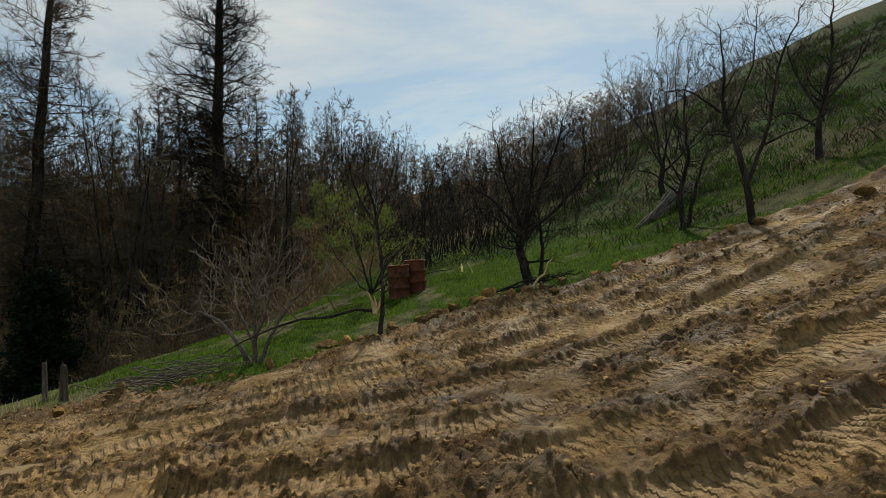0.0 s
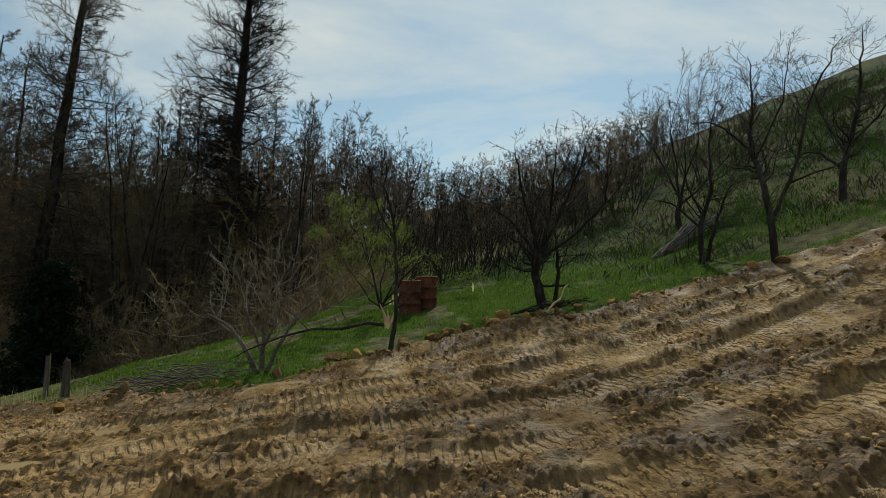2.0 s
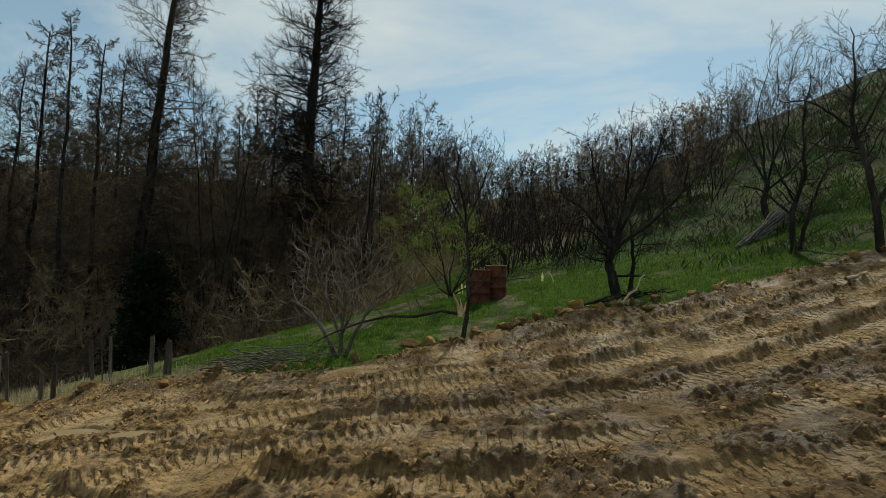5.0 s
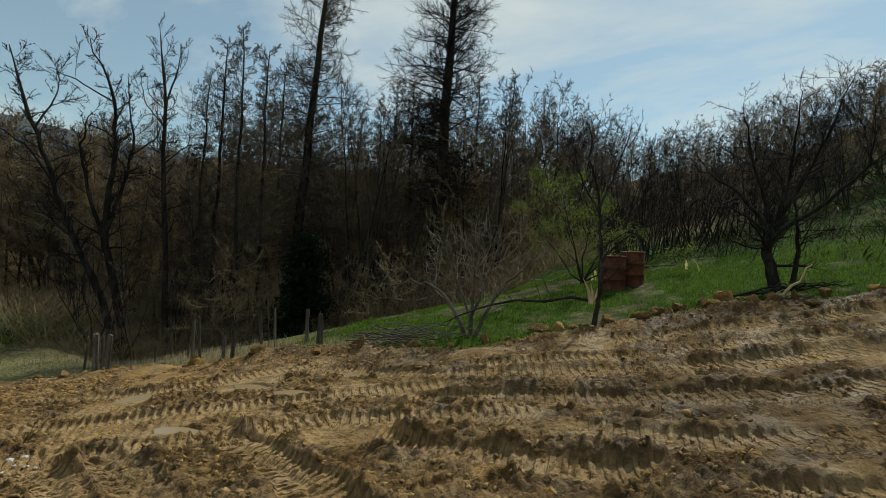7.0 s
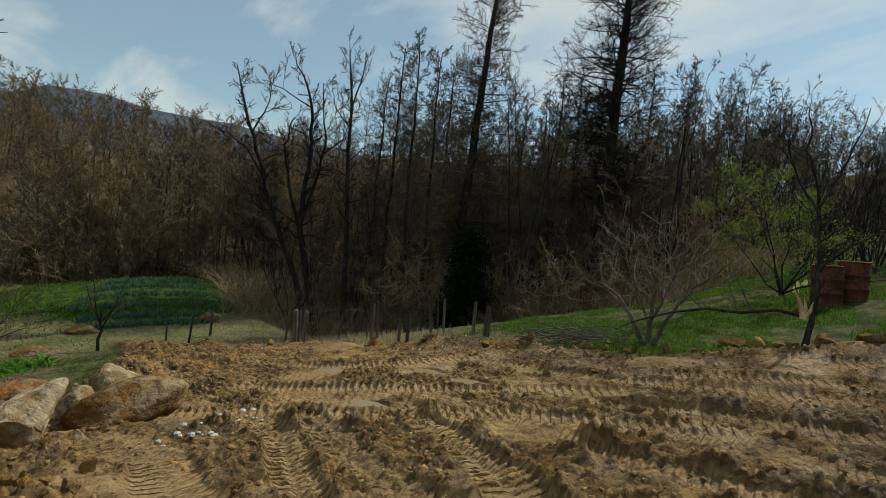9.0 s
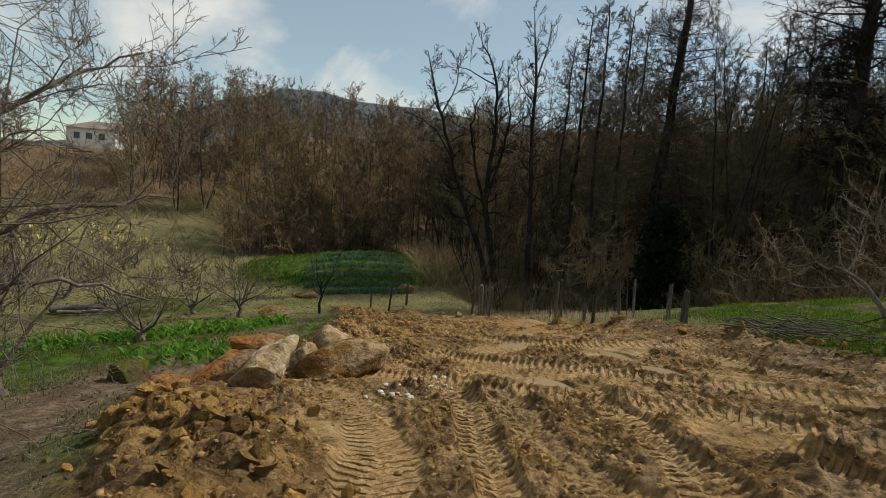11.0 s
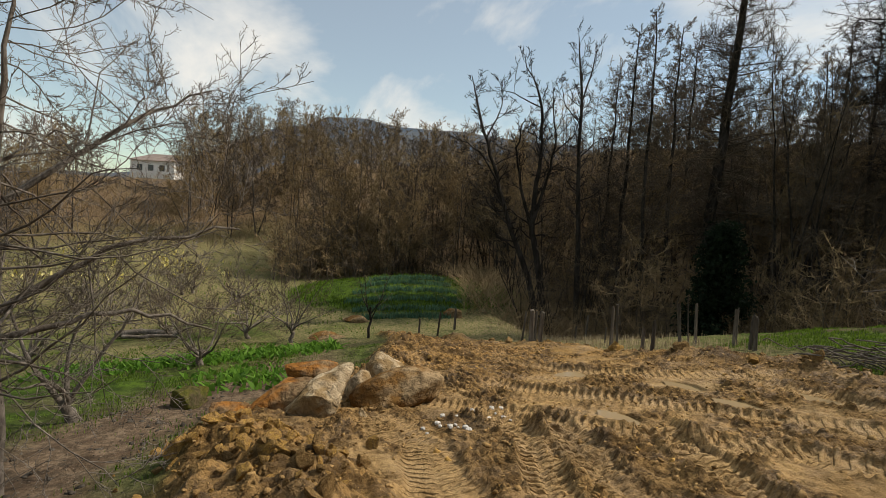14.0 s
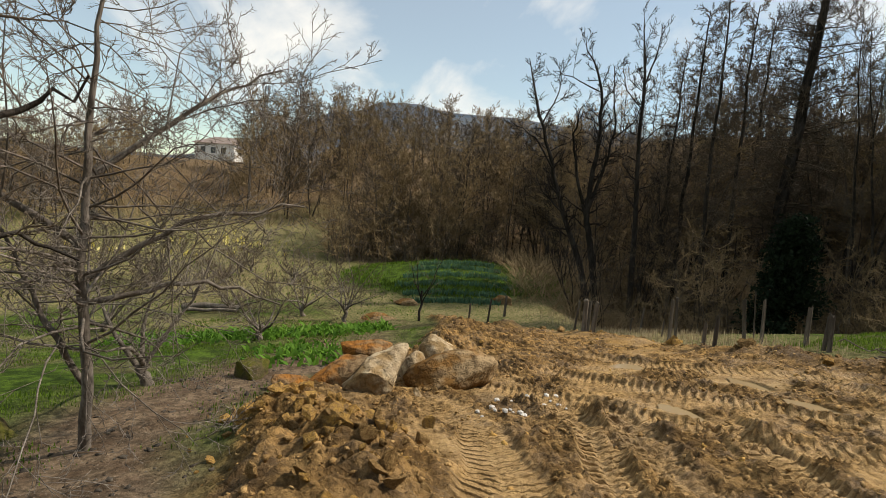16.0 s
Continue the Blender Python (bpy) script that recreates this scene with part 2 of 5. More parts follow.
def ground(x, y):
    """The height of the ground, and the mud, track and puddle at each point."""
    x, y = np.asarray(x, float), np.asarray(y, float)
    z = hill(x, y)
    ins = inside(x, y, MUD_EDGE) + 0.28 * fbm(x, y, 1.1, 2, 3)
    mud = smooth(-0.18, 0.22, ins)
    near = (np.abs(x) < 34) & (y < 30)
    deep, lane, _, _ = track_field(x, y)
    broken = churn(x, y)
    rough = 0.5 + 0.5 * broken
    turn = np.radians(17 + 14 * smooth(-1.5, -5, x) - 45 * smooth(-3.0, -4.0, x) * smooth(3.6, 2.8, y))
    u, v = x * np.cos(turn) + y * np.sin(turn), -x * np.sin(turn) + y * np.cos(turn)
    warp = 0.10 * fbm(x, y, 0.9, 2, 16)
    ridge = np.abs(((v + 1.6 * warp) / 0.50) % 1 - 0.5) * 2
    tread = smooth(-0.05, 0.3, np.cos(2 * math.pi * ((u + 0.5 * warp) / 0.125 + 0.6 * ridge))) * smooth(-0.15, 0.2, fbm(x, y, 1.3, 2, 17))
    lumps = 0.055 * fbm(u / 2.2, v, 0.5, 4, 11) + 0.04 * (ridge - 0.5) * smooth(-0.3, 0.3, fbm(x, y, 2.4, 2, 18)) + 0.026 * tread
    lumps = lumps + 0.05 * (0.3 - np.abs(fbm(u / 1.7, v, 0.24, 3, 12))) + 0.03 * (0.4 - np.abs(value_noise(u / 0.17, v / 0.07, 13)))
    wx, wy = x + 0.045 * fbm(x, y, 0.11, 2, 14), y + 0.045 * fbm(x, y, 0.11, 2, 15)
    lumps = lumps + broken * (0.38 * clods(wx, wy, 0.15, 301) - 0.03) + (0.3 + 0.7 * broken) * 0.50 * clods(wx, wy, 0.065, 311)
    berm = 0.15 * np.exp(-((ins - 0.35) / 0.35) ** 2) * (0.5 + 0.9 * fbm(x, y, 0.7, 2, 5))
    heap, crumbly = np.zeros(x.shape), 0.8 + 0.5 * fbm(x, y, 0.4, 3, 31)
    for hx, hy, hr, hh in HEAPS:
        heap = heap + hh * np.exp(-(((x - hx) ** 2 + (y - hy) ** 2) / hr ** 2) ** 1.2) * crumbly
    z = z + near * mud * (lumps * rough * (1 - 0.72 * lane) + deep + berm) + near * heap * 0.9
    water = np.zeros(x.shape)
    ripple = 0.22 * value_noise(x * 5, y * 5, 8)
    for px, py, a, b, turn in PUDDLES:
        c, s = math.cos(radians(turn)), math.sin(radians(turn))
        q = np.hypot(((x - px) * c + (y - py) * s) / a, (-(x - px) * s + (y - py) * c) / b) + ripple
        w = 1 - smooth(0.85, 1.15, q)
        calm = 1 - smooth(1.1, 2.2, q)
        level = float(hill(px, py))
        z = z - calm * np.maximum(z - level - 0.015, 0) * 0.8
        z = z * (1 - w) + (level - 0.045) * w
        water = np.maximum(water, w)
    z = z + (1 - mud) * near * (0.05 * fbm(x, y, 0.9, 3, 51) + 0.02 * fbm(x, y, 0.25, 2, 52))
    return z, mud, lane, water


# ---- materials ----
def material(name, rough=0.85, metal=0.0, spec=0.3):
    m = bpy.data.materials.new(name)
    m.use_nodes = True
    m.node_tree.nodes.clear()
    o = m.node_tree.nodes.new("ShaderNodeOutputMaterial")
    b = m.node_tree.nodes.new("ShaderNodeBsdfPrincipled")
    b.inputs["Roughness"].default_value, b.inputs["Metallic"].default_value = rough, metal
    b.inputs["Specular IOR Level"].default_value = spec
    m.node_tree.links.new(b.outputs[0], o.inputs[0])
    return m, b


def node(m, kind, **values):
    n = m.node_tree.nodes.new(kind)
    for key, value in values.items():
        n.inputs[key].default_value = value
    return n


def noise_fac(m, scale, detail=4.0, low=0.4, high=0.6, rough=0.55, where=None, stretch=None):
    """A noise of 0 to 1 in metres of the world or of the thing."""
    c = node(m, "ShaderNodeTexCoord") if where is None else None
    source = c.outputs["Object"] if c else where
    if stretch:
        mp = node(m, "ShaderNodeMapping", Scale=stretch)
        m.node_tree.links.new(source, mp.inputs[0])
        source = mp.outputs[0]
    n = node(m, "ShaderNodeTexNoise", Scale=scale, Detail=detail, Roughness=rough)
    m.node_tree.links.new(source, n.inputs["Vector"])
    r = node(m, "ShaderNodeMapRange", **{"From Min": low, "From Max": high})
    m.node_tree.links.new(n.outputs["Fac"], r.inputs["Value"])
    return r.outputs[0]


def mix(m, fac, a, b):
    n = m.node_tree.nodes.new("ShaderNodeMix")
    n.data_type = "RGBA"
    for socket, value in ((n.inputs[0], fac), (n.inputs[6], a), (n.inputs[7], b)):
        if isinstance(value, (tuple, list)):
            socket.default_value = (*value[:3], 1)
        elif isinstance(value, (int, float)):
            socket.default_value = value
        else:
            m.node_tree.links.new(value, socket)
    return n.outputs[2]


def calc(m, kind, a, b=0.0):
    n = m.node_tree.nodes.new("ShaderNodeMath")
    n.operation = kind
    n.use_clamp = kind in ("ADD", "SUBTRACT", "MULTIPLY")
    for socket, value in ((n.inputs[0], a), (n.inputs[1], b)):
        if isinstance(value, (int, float)):
            socket.default_value = value
        else:
            m.node_tree.links.new(value, socket)
    return n.outputs[0]


def plain(m, kind, a, b=0.0):
    """Arithmetic that may leave 0 to 1."""
    out = calc(m, kind, a, b)
    out.node.use_clamp = False
    return out


def bump(m, b, height, strength=0.5, distance=0.02):
    n = node(m, "ShaderNodeBump", Strength=strength, Distance=distance)
    m.node_tree.links.new(height, n.inputs["Height"])
    m.node_tree.links.new(n.outputs[0], b.inputs["Normal"])


def surface(name, colours, scale, rough=0.85, grain=30.0, relief=0.5, distance=0.02, vary=0.0, spec=0.03, metal=0.0, stretch=None, low=0.38, high=0.62, speck=0.6):
    """Two colours in patches, a third in fine grain, relief from both."""
    m, b = material(name, rough, metal, spec)
    patch = noise_fac(m, scale, 4, low + 0.05, high - 0.05, stretch=stretch)
    fine = noise_fac(m, grain, 5, 0.43, 0.62, 0.65, stretch=stretch)
    col = mix(m, patch, colours[0], colours[1])
    col = mix(m, calc(m, "MULTIPLY", fine, speck), col, colours[2])
    if vary:
        info = node(m, "ShaderNodeObjectInfo")
        hsv = node(m, "ShaderNodeHueSaturation")
        rng = node(m, "ShaderNodeMapRange", **{"To Min": 1 - vary, "To Max": 1 + vary})
        m.node_tree.links.new(info.outputs["Random"], rng.inputs["Value"])
        m.node_tree.links.new(rng.outputs[0], hsv.inputs["Value"])
        m.node_tree.links.new(col, hsv.inputs["Color"])
        col = hsv.outputs[0]
    m.node_tree.links.new(col, b.inputs["Base Color"])
    bump(m, b, calc(m, "ADD", calc(m, "MULTIPLY", fine, 0.5), calc(m, "MULTIPLY", patch, 0.5)), relief, distance)
    return m


def leafy(name, dark, light, rough=0.6):
    """Leaves that vary from blade to blade and let some light through."""
    m, b = material(name, rough, 0.0, 0.08)
    g = node(m, "ShaderNodeNewGeometry")
    col = mix(m, g.outputs["Random Per Island"], dark, light)
    m.node_tree.links.new(col, b.inputs["Base Color"])
    t = node(m, "ShaderNodeBsdfTranslucent")
    m.node_tree.links.new(col, t.inputs["Color"])
    x = node(m, "ShaderNodeMixShader", Fac=0.45)
    m.node_tree.links.new(b.outputs[0], x.inputs[1])
    m.node_tree.links.new(t.outputs[0], x.inputs[2])
    o = next(n for n in m.node_tree.nodes if n.type == "OUTPUT_MATERIAL")
    m.node_tree.links.new(x.outputs[0], o.inputs[0])
    return m


def attribute(m, name):
    n = m.node_tree.nodes.new("ShaderNodeAttribute")
    n.attribute_name = name
    return n.outputs["Fac"]


def ground_material():
    m, b = material("ground", 0.92, 0, 0.03)
    pos = node(m, "ShaderNodeTexCoord").outputs["Object"]
    big = noise_fac(m, 0.55, 4, 0.42, 0.58, where=pos)
    mid = noise_fac(m, 3.2, 5, 0.42, 0.58, where=pos)
    fine = noise_fac(m, 12, 6, 0.46, 0.56, 0.62, where=pos)
    dust = noise_fac(m, 48, 4, 0.42, 0.6, 0.7, where=pos)
    churned = attribute(m, "churn")
    mud = mix(m, mid, (0.31, 0.195, 0.082), (0.45, 0.30, 0.138))
    mud = mix(m, calc(m, "MULTIPLY", big, 0.3), mud, (0.27, 0.175, 0.085))
    mud = mix(m, calc(m, "MULTIPLY", churned, 0.85), mud, mix(m, mid, (0.12, 0.069, 0.026), (0.27, 0.165, 0.067)))
    mud = mix(m, calc(m, "MULTIPLY", calc(m, "MULTIPLY", attribute(m, "ochre"), mid), 0.7), mud, (0.44, 0.255, 0.085))
    mud = mix(m, calc(m, "MULTIPLY", calc(m, "MULTIPLY", fine, calc(m, "ADD", churned, 0.4)), 0.66), mud, (0.06, 0.036, 0.016))
    mud = mix(m, calc(m, "MULTIPLY", dust, 0.16), mud, (0.16, 0.105, 0.05))
    mud = mix(m, calc(m, "MULTIPLY", attribute(m, "lane"), 0.55), mud, mix(m, fine, (0.45, 0.30, 0.14), (0.31, 0.20, 0.09)))
    mud = mix(m, calc(m, "MULTIPLY", attribute(m, "damp"), 0.75), mud, (0.075, 0.047, 0.025))
    grass = mix(m, mid, (0.03, 0.052, 0.009), (0.075, 0.125, 0.017))
    grass = mix(m, calc(m, "MULTIPLY", fine, 0.5), grass, (0.025, 0.045, 0.012))
    soil = mix(m, mid, (0.115, 0.078, 0.05), (0.20, 0.145, 0.095))
    soil = mix(m, calc(m, "MULTIPLY", fine, 0.6), soil, (0.06, 0.045, 0.03))
    soil = mix(m, calc(m, "MULTIPLY", noise_fac(m, 42, 2, 0.66, 0.70, where=pos), 0.6), soil, (0.34, 0.30, 0.25))
    litter = mix(m, fine, (0.10, 0.070, 0.042), (0.21, 0.145, 0.086))
    dry = mix(m, fine, (0.25, 0.205, 0.105), (0.11, 0.115, 0.042))
    col = mix(m, attribute(m, "soil"), grass, soil)
    col = mix(m, attribute(m, "dry"), col, dry)
    # bramble patches, and the backlit hillside's shade put into the same dark colour
    col = mix(m, attribute(m, "bramble"), col, mix(m, fine, (0.016, 0.026, 0.008), (0.042, 0.058, 0.016)))
    col = mix(m, attribute(m, "wood"), col, litter)
    col = mix(m, attribute(m, "mud"), col, mud)
    # blue-grey distance haze, put into the colour of the far hills
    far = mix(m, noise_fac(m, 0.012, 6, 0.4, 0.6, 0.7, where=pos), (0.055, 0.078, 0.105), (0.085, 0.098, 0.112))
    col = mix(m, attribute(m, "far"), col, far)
    m.node_tree.links.new(col, b.inputs["Base Color"])
    wet = calc(m, "MULTIPLY", attribute(m, "mud"), noise_fac(m, 2.1, 4, 0.40, 0.62, where=pos))
    sheen = node(m, "ShaderNodeMapRange", **{"To Min": 0.92, "To Max": 0.58})
    m.node_tree.links.new(wet, sheen.inputs["Value"])
    m.node_tree.links.new(sheen.outputs[0], b.inputs["Roughness"])
    shine = node(m, "ShaderNodeMapRange", **{"To Min": 0.04, "To Max": 0.22})
    m.node_tree.links.new(wet, shine.inputs["Value"])
    m.node_tree.links.new(shine.outputs[0], b.inputs["Specular IOR Level"])
    crease = node(m, "ShaderNodeTexNoise", Scale=17.0, Detail=6.0, Roughness=0.62, Distortion=0.6)
    m.node_tree.links.new(pos, crease.inputs["Vector"])
    folds = calc(m, "ABSOLUTE", calc(m, "SUBTRACT", crease.outputs["Fac"], 0.5))
    crumb = node(m, "ShaderNodeTexVoronoi", Scale=34.0)
    m.node_tree.links.new(pos, crumb.inputs["Vector"])
    h = calc(m, "ADD", calc(m, "MULTIPLY", crease.outputs["Fac"], 0.7), calc(m, "MULTIPLY", folds, 0.2))
    h = calc(m, "ADD", h, calc(m, "MULTIPLY", calc(m, "MULTIPLY", crumb.outputs["Color"], churned), 0.16))
    h = calc(m, "ADD", h, calc(m, "MULTIPLY", dust, 0.04))
    side = attribute(m, "side")
    turns = plain(m, "MULTIPLY", plain(m, "ADD", plain(m, "ADD", plain(m, "DIVIDE", attribute(m, "run"), LUG), plain(m, "MULTIPLY", plain(m, "ABSOLUTE", side), 2.6)), plain(m, "MULTIPLY", plain(m, "GREATER_THAN", side, 0.0), 0.5)), math.tau)
    wave = node(m, "ShaderNodeMapRange", **{"From Min": -0.1, "From Max": 0.5})
    m.node_tree.links.new(plain(m, "COSINE", turns), wave.inputs["Value"])
    lugs = calc(m, "MULTIPLY", calc(m, "MULTIPLY", wave.outputs[0], attribute(m, "lane")), attribute(m, "mud"))
    h = plain(m, "ADD", h, plain(m, "MULTIPLY", lugs, 0.45))
    bump(m, b, h, 1.0, 0.06)
    return m


GROUND = ground_material()
CLOD = surface("clod_earth", [(0.24, 0.147, 0.06), (0.34, 0.22, 0.097), (0.09, 0.055, 0.024)], 5, 0.92, 22, 0.8, 0.02, 0.25)
OCHRE = surface("ochre_clay", [(0.50, 0.30, 0.085), (0.36, 0.22, 0.085), (0.15, 0.092, 0.04)], 4, 0.9, 18, 0.8, 0.02, 0.25)
BARK = surface("dark_bark", [(0.030, 0.026, 0.022), (0.062, 0.054, 0.046), (0.018, 0.016, 0.014)], 5, 0.95, 22, 0.8, 0.02, 0.2, stretch=(1, 1, 0.3))
TWIG = surface("brown_twig", [(0.10, 0.08, 0.058), (0.17, 0.135, 0.098), (0.065, 0.052, 0.038)], 3, 0.9, 12, 0.3, 0.01, 0.25)
TWIG_DARK = surface("dark_twig", [(0.028, 0.023, 0.02), (0.05, 0.042, 0.036), (0.02, 0.017, 0.015)], 3, 0.9, 12, 0.3, 0.01, 0.2)
TWIG_RUST = surface("rusty_twig", [(0.235, 0.17, 0.092), (0.32, 0.235, 0.13), (0.15, 0.108, 0.062)], 3, 0.9, 12, 0.3, 0.01, 0.22)
PALE_BARK = surface("pale_bark", [(0.15, 0.128, 0.105), (0.23, 0.20, 0.17), (0.06, 0.05, 0.042)], 5, 0.9, 26, 0.6, 0.015, 0.15, stretch=(1, 1, 0.4))
ASH_BARK = surface("ash_grey_bark", [(0.21, 0.182, 0.147), (0.30, 0.263, 0.215), (0.10, 0.085, 0.068)], 5, 0.9, 26, 0.6, 0.015, 0.15, stretch=(1, 1, 0.4))
POST = surface("weathered_wood", [(0.075, 0.064, 0.052), (0.15, 0.13, 0.105), (0.05, 0.042, 0.034)], 4, 0.9, 40, 0.7, 0.01, 0.3, stretch=(1, 1, 0.15))
SPLIT = surface("split_wood", [(0.50, 0.37, 0.20), (0.62, 0.48, 0.28), (0.33, 0.22, 0.11)], 6, 0.8, 50, 0.6, 0.01, stretch=(1, 1, 0.2))
RUST = surface("rusty_steel", [(0.115, 0.036, 0.018), (0.19, 0.062, 0.026), (0.05, 0.022, 0.015)], 4, 0.75, 26, 0.5, 0.006, 0.15, 0.4, 0.35)
ROCK_GREY = surface("sandstone", [(0.26, 0.175, 0.085), (0.50, 0.40, 0.26), (0.13, 0.085, 0.045)], 2.6, 0.85, 7, 1.0, 0.05, speck=0.6)
ROCK_BROWN = surface("brown_sandstone", [(0.20, 0.105, 0.034), (0.33, 0.235, 0.13), (0.06, 0.038, 0.022)], 2.2, 0.85, 6, 1.0, 0.05, speck=0.65)
ROCK_ORANGE = surface("ochre_sandstone", [(0.32, 0.135, 0.032), (0.27, 0.185, 0.10), (0.085, 0.045, 0.024)], 2.4, 0.85, 7, 1.0, 0.05, speck=0.65)
ROCK_MOSS = surface("mossy_stone", [(0.10, 0.095, 0.022), (0.10, 0.075, 0.045), (0.04, 0.05, 0.015)], 3.5, 0.95, 18, 0.9, 0.03)
STONE_WHITE = surface("white_stone", [(0.62, 0.60, 0.55), (0.74, 0.72, 0.68), (0.42, 0.38, 0.32)], 8, 0.85, 40, 0.5, 0.01, 0.15)
GRASS = leafy("grass_blade", (0.05, 0.092, 0.012), (0.15, 0.235, 0.03))
# GRASS made darker for the hillside: its backlit shade sits in this colour
GRASS_DARK = leafy("rank_grass_blade", (0.018, 0.042, 0.007), (0.06, 0.11, 0.015))
STRAW = leafy("dry_stalk", (0.22, 0.17, 0.10), (0.45, 0.37, 0.24))
CROP = leafy("broad_leaf", (0.06, 0.15, 0.018), (0.15, 0.29, 0.04), 0.45)
DARK_CROP = leafy("dark_leek_leaf", (0.05, 0.12, 0.07), (0.13, 0.23, 0.14), 0.5)
SPRING = leafy("spring_leaf", (0.10, 0.14, 0.024), (0.20, 0.25, 0.045))
IVY = leafy("ivy_leaf", (0.008, 0.016, 0.008), (0.022, 0.036, 0.018), 0.5)
PETAL = leafy("yellow_petal", (0.62, 0.52, 0.10), (0.80, 0.74, 0.36))
PLASTER = surface("white_plaster", [(0.70, 0.69, 0.66), (0.78, 0.77, 0.74), (0.58, 0.56, 0.52)], 0.6, 0.85, 6, 0.2, 0.01)
ROOF = surface("roof_tile", [(0.24, 0.19, 0.16), (0.30, 0.25, 0.22), (0.14, 0.11, 0.10)], 1.5, 0.85, 9, 0.4, 0.02)
DARK_GLASS, _b = material("window_glass", 0.08, 0, 0.5)
_b.inputs["Base Color"].default_value = (0.03, 0.035, 0.04, 1)
WATER, _b = material("muddy_water", 0.06, 0, 0.5)
_b.inputs["Base Color"].default_value = (0.30, 0.22, 0.12, 1)


# ---- meshes ----
def solid(name, verts, faces, mat, parent=None, label="", smooth_shade=False):
    me = bpy.data.meshes.new(name)
    me.from_pydata([tuple(v) for v in verts], [], faces)
    me.materials.append(mat)
    if smooth_shade:
        me.polygons.foreach_set("use_smooth", [True] * len(me.polygons))
    me.update()
    ob = new(name, me)
    if parent:
        ob.parent = parent
    if label:
        ob["label"] = label
    return ob


def array_mesh(name, verts, faces, mat, smooth_shade=False):
    """A mesh from arrays of corners and of triangles or quads."""
    verts, faces = np.asarray(verts, np.float32), np.asarray(faces, np.int32)
    me = bpy.data.meshes.new(name)
    k = faces.shape[1]
    me.vertices.add(len(verts))
    me.vertices.foreach_set("co", verts.ravel())
    me.loops.add(faces.size)
    me.loops.foreach_set("vertex_index", faces.ravel())
    me.polygons.add(len(faces))
    me.polygons.foreach_set("loop_start", np.arange(0, faces.size, k, dtype=np.int32))
    me.materials.append(mat)
    me.update(calc_edges=True)
    if smooth_shade:
        me.polygons.foreach_set("use_smooth", np.ones(len(faces), bool))
    return me


def part(name, bm, mat, parent, label=""):
    me = bpy.data.meshes.new(name)
    bm.to_mesh(me)
    bm.free()
    me.materials.append(mat)
    ob = new(name, me)
    ob.parent = parent
    if label:
        ob["label"] = label
    return ob


def height(x, y):
    if abs(x) > 34 or y > 30:
        return float(hill(x, y))
    return float(ground(np.array([float(x)]), np.array([float(y)]))[0][0])


def spaced(lo, hi, near, step, grow, end):
    """Grid lines: even from lo to hi, wider and wider out to near and then to the end."""
    middle = np.arange(lo, hi, step)
    up, s, v = [], step, hi
    while v < end:
        s = min(s * 1.025, 0.07) if v < near[1] else s * grow
        v += s
        up.append(v)
    down, s, v = [], step, lo
    while v > -end:
        s = min(s * 1.025, 0.07) if v > near[0] else s * grow
        v -= s
        down.append(v)
    return np.array(down[::-1] + list(middle) + up)


gx = spaced(-7.2, 4.4, (-14.6, 10.5), 0.021, 1.13, 2600)
gy = spaced(1.4, 6.4, (-0.8, 12.6), 0.019, 1.13, 2600)
X, Y = np.meshgrid(gx, gy)
X, Y = X.ravel(), Y.ravel()
Z, MUD, LANE, WET = ground(X, Y)
_, _, RUN, SIDE = track_field(X, Y)
ids = np.arange(len(X)).reshape(len(gy), len(gx))
quads = np.stack([ids[:-1, :-1], ids[:-1, 1:], ids[1:, 1:], ids[1:, :-1]], -1).reshape(-1, 4)
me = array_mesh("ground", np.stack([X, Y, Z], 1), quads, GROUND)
R_, AZ_ = np.hypot(X, Y), np.degrees(np.arctan2(X, Y))
wood = np.maximum(smooth(17.5, 21, R_ + 1.5 * fbm(X, Y, 4, 2, 71)) * smooth(-12, -20, AZ_) * smooth(-62, -52, AZ_),
                  smooth(29, 33, R_ + 3 * fbm(X, Y, 6, 2, 72)) * smooth(-10, -18, AZ_) * smooth(-135, -120, AZ_) * (1 - smooth(-80, -86, AZ_) * smooth(44, 40, R_)))
wood = np.maximum(wood, smooth(27, 34, R_ + 4 * fbm(X, Y, 7, 2, 73)) * smooth(-14, -6, AZ_) * smooth(22, 12, AZ_) * 0.8)
wood = np.maximum(wood, smooth(58, 70, R_) * smooth(10, 0, AZ_))
hillside = smooth(3, 9, X) * smooth(11.5, 14, Y)
wood = np.maximum(wood, hillside * smooth(-0.1, 0.2, fbm(X, Y, 2.6, 3, 92)) * 0.3)
soil = smooth(-0.15, 0.3, fbm(X, Y, 2.2, 3, 74)) * 0.15 * smooth(4, 14, X) + smooth(-0.02, 0.35, fbm(X, Y, 1.3, 3, 75)) * 0.5 * smooth(22, 14, Y)
path = np.exp(-((inside(X, Y, MUD_EDGE) + 1.15 + 0.5 * fbm(X, Y, 1.5, 2, 76)) / 1.1) ** 2) * smooth(-2.5, -4, X) * smooth(4, 1, Y)
soil = np.clip(np.maximum(soil, path * 1.4), 0, 1)
soil = np.maximum(soil, np.exp(-(((X + 11.3) / 1.6) ** 2 + ((Y - 1.0) / 0.9) ** 2)))
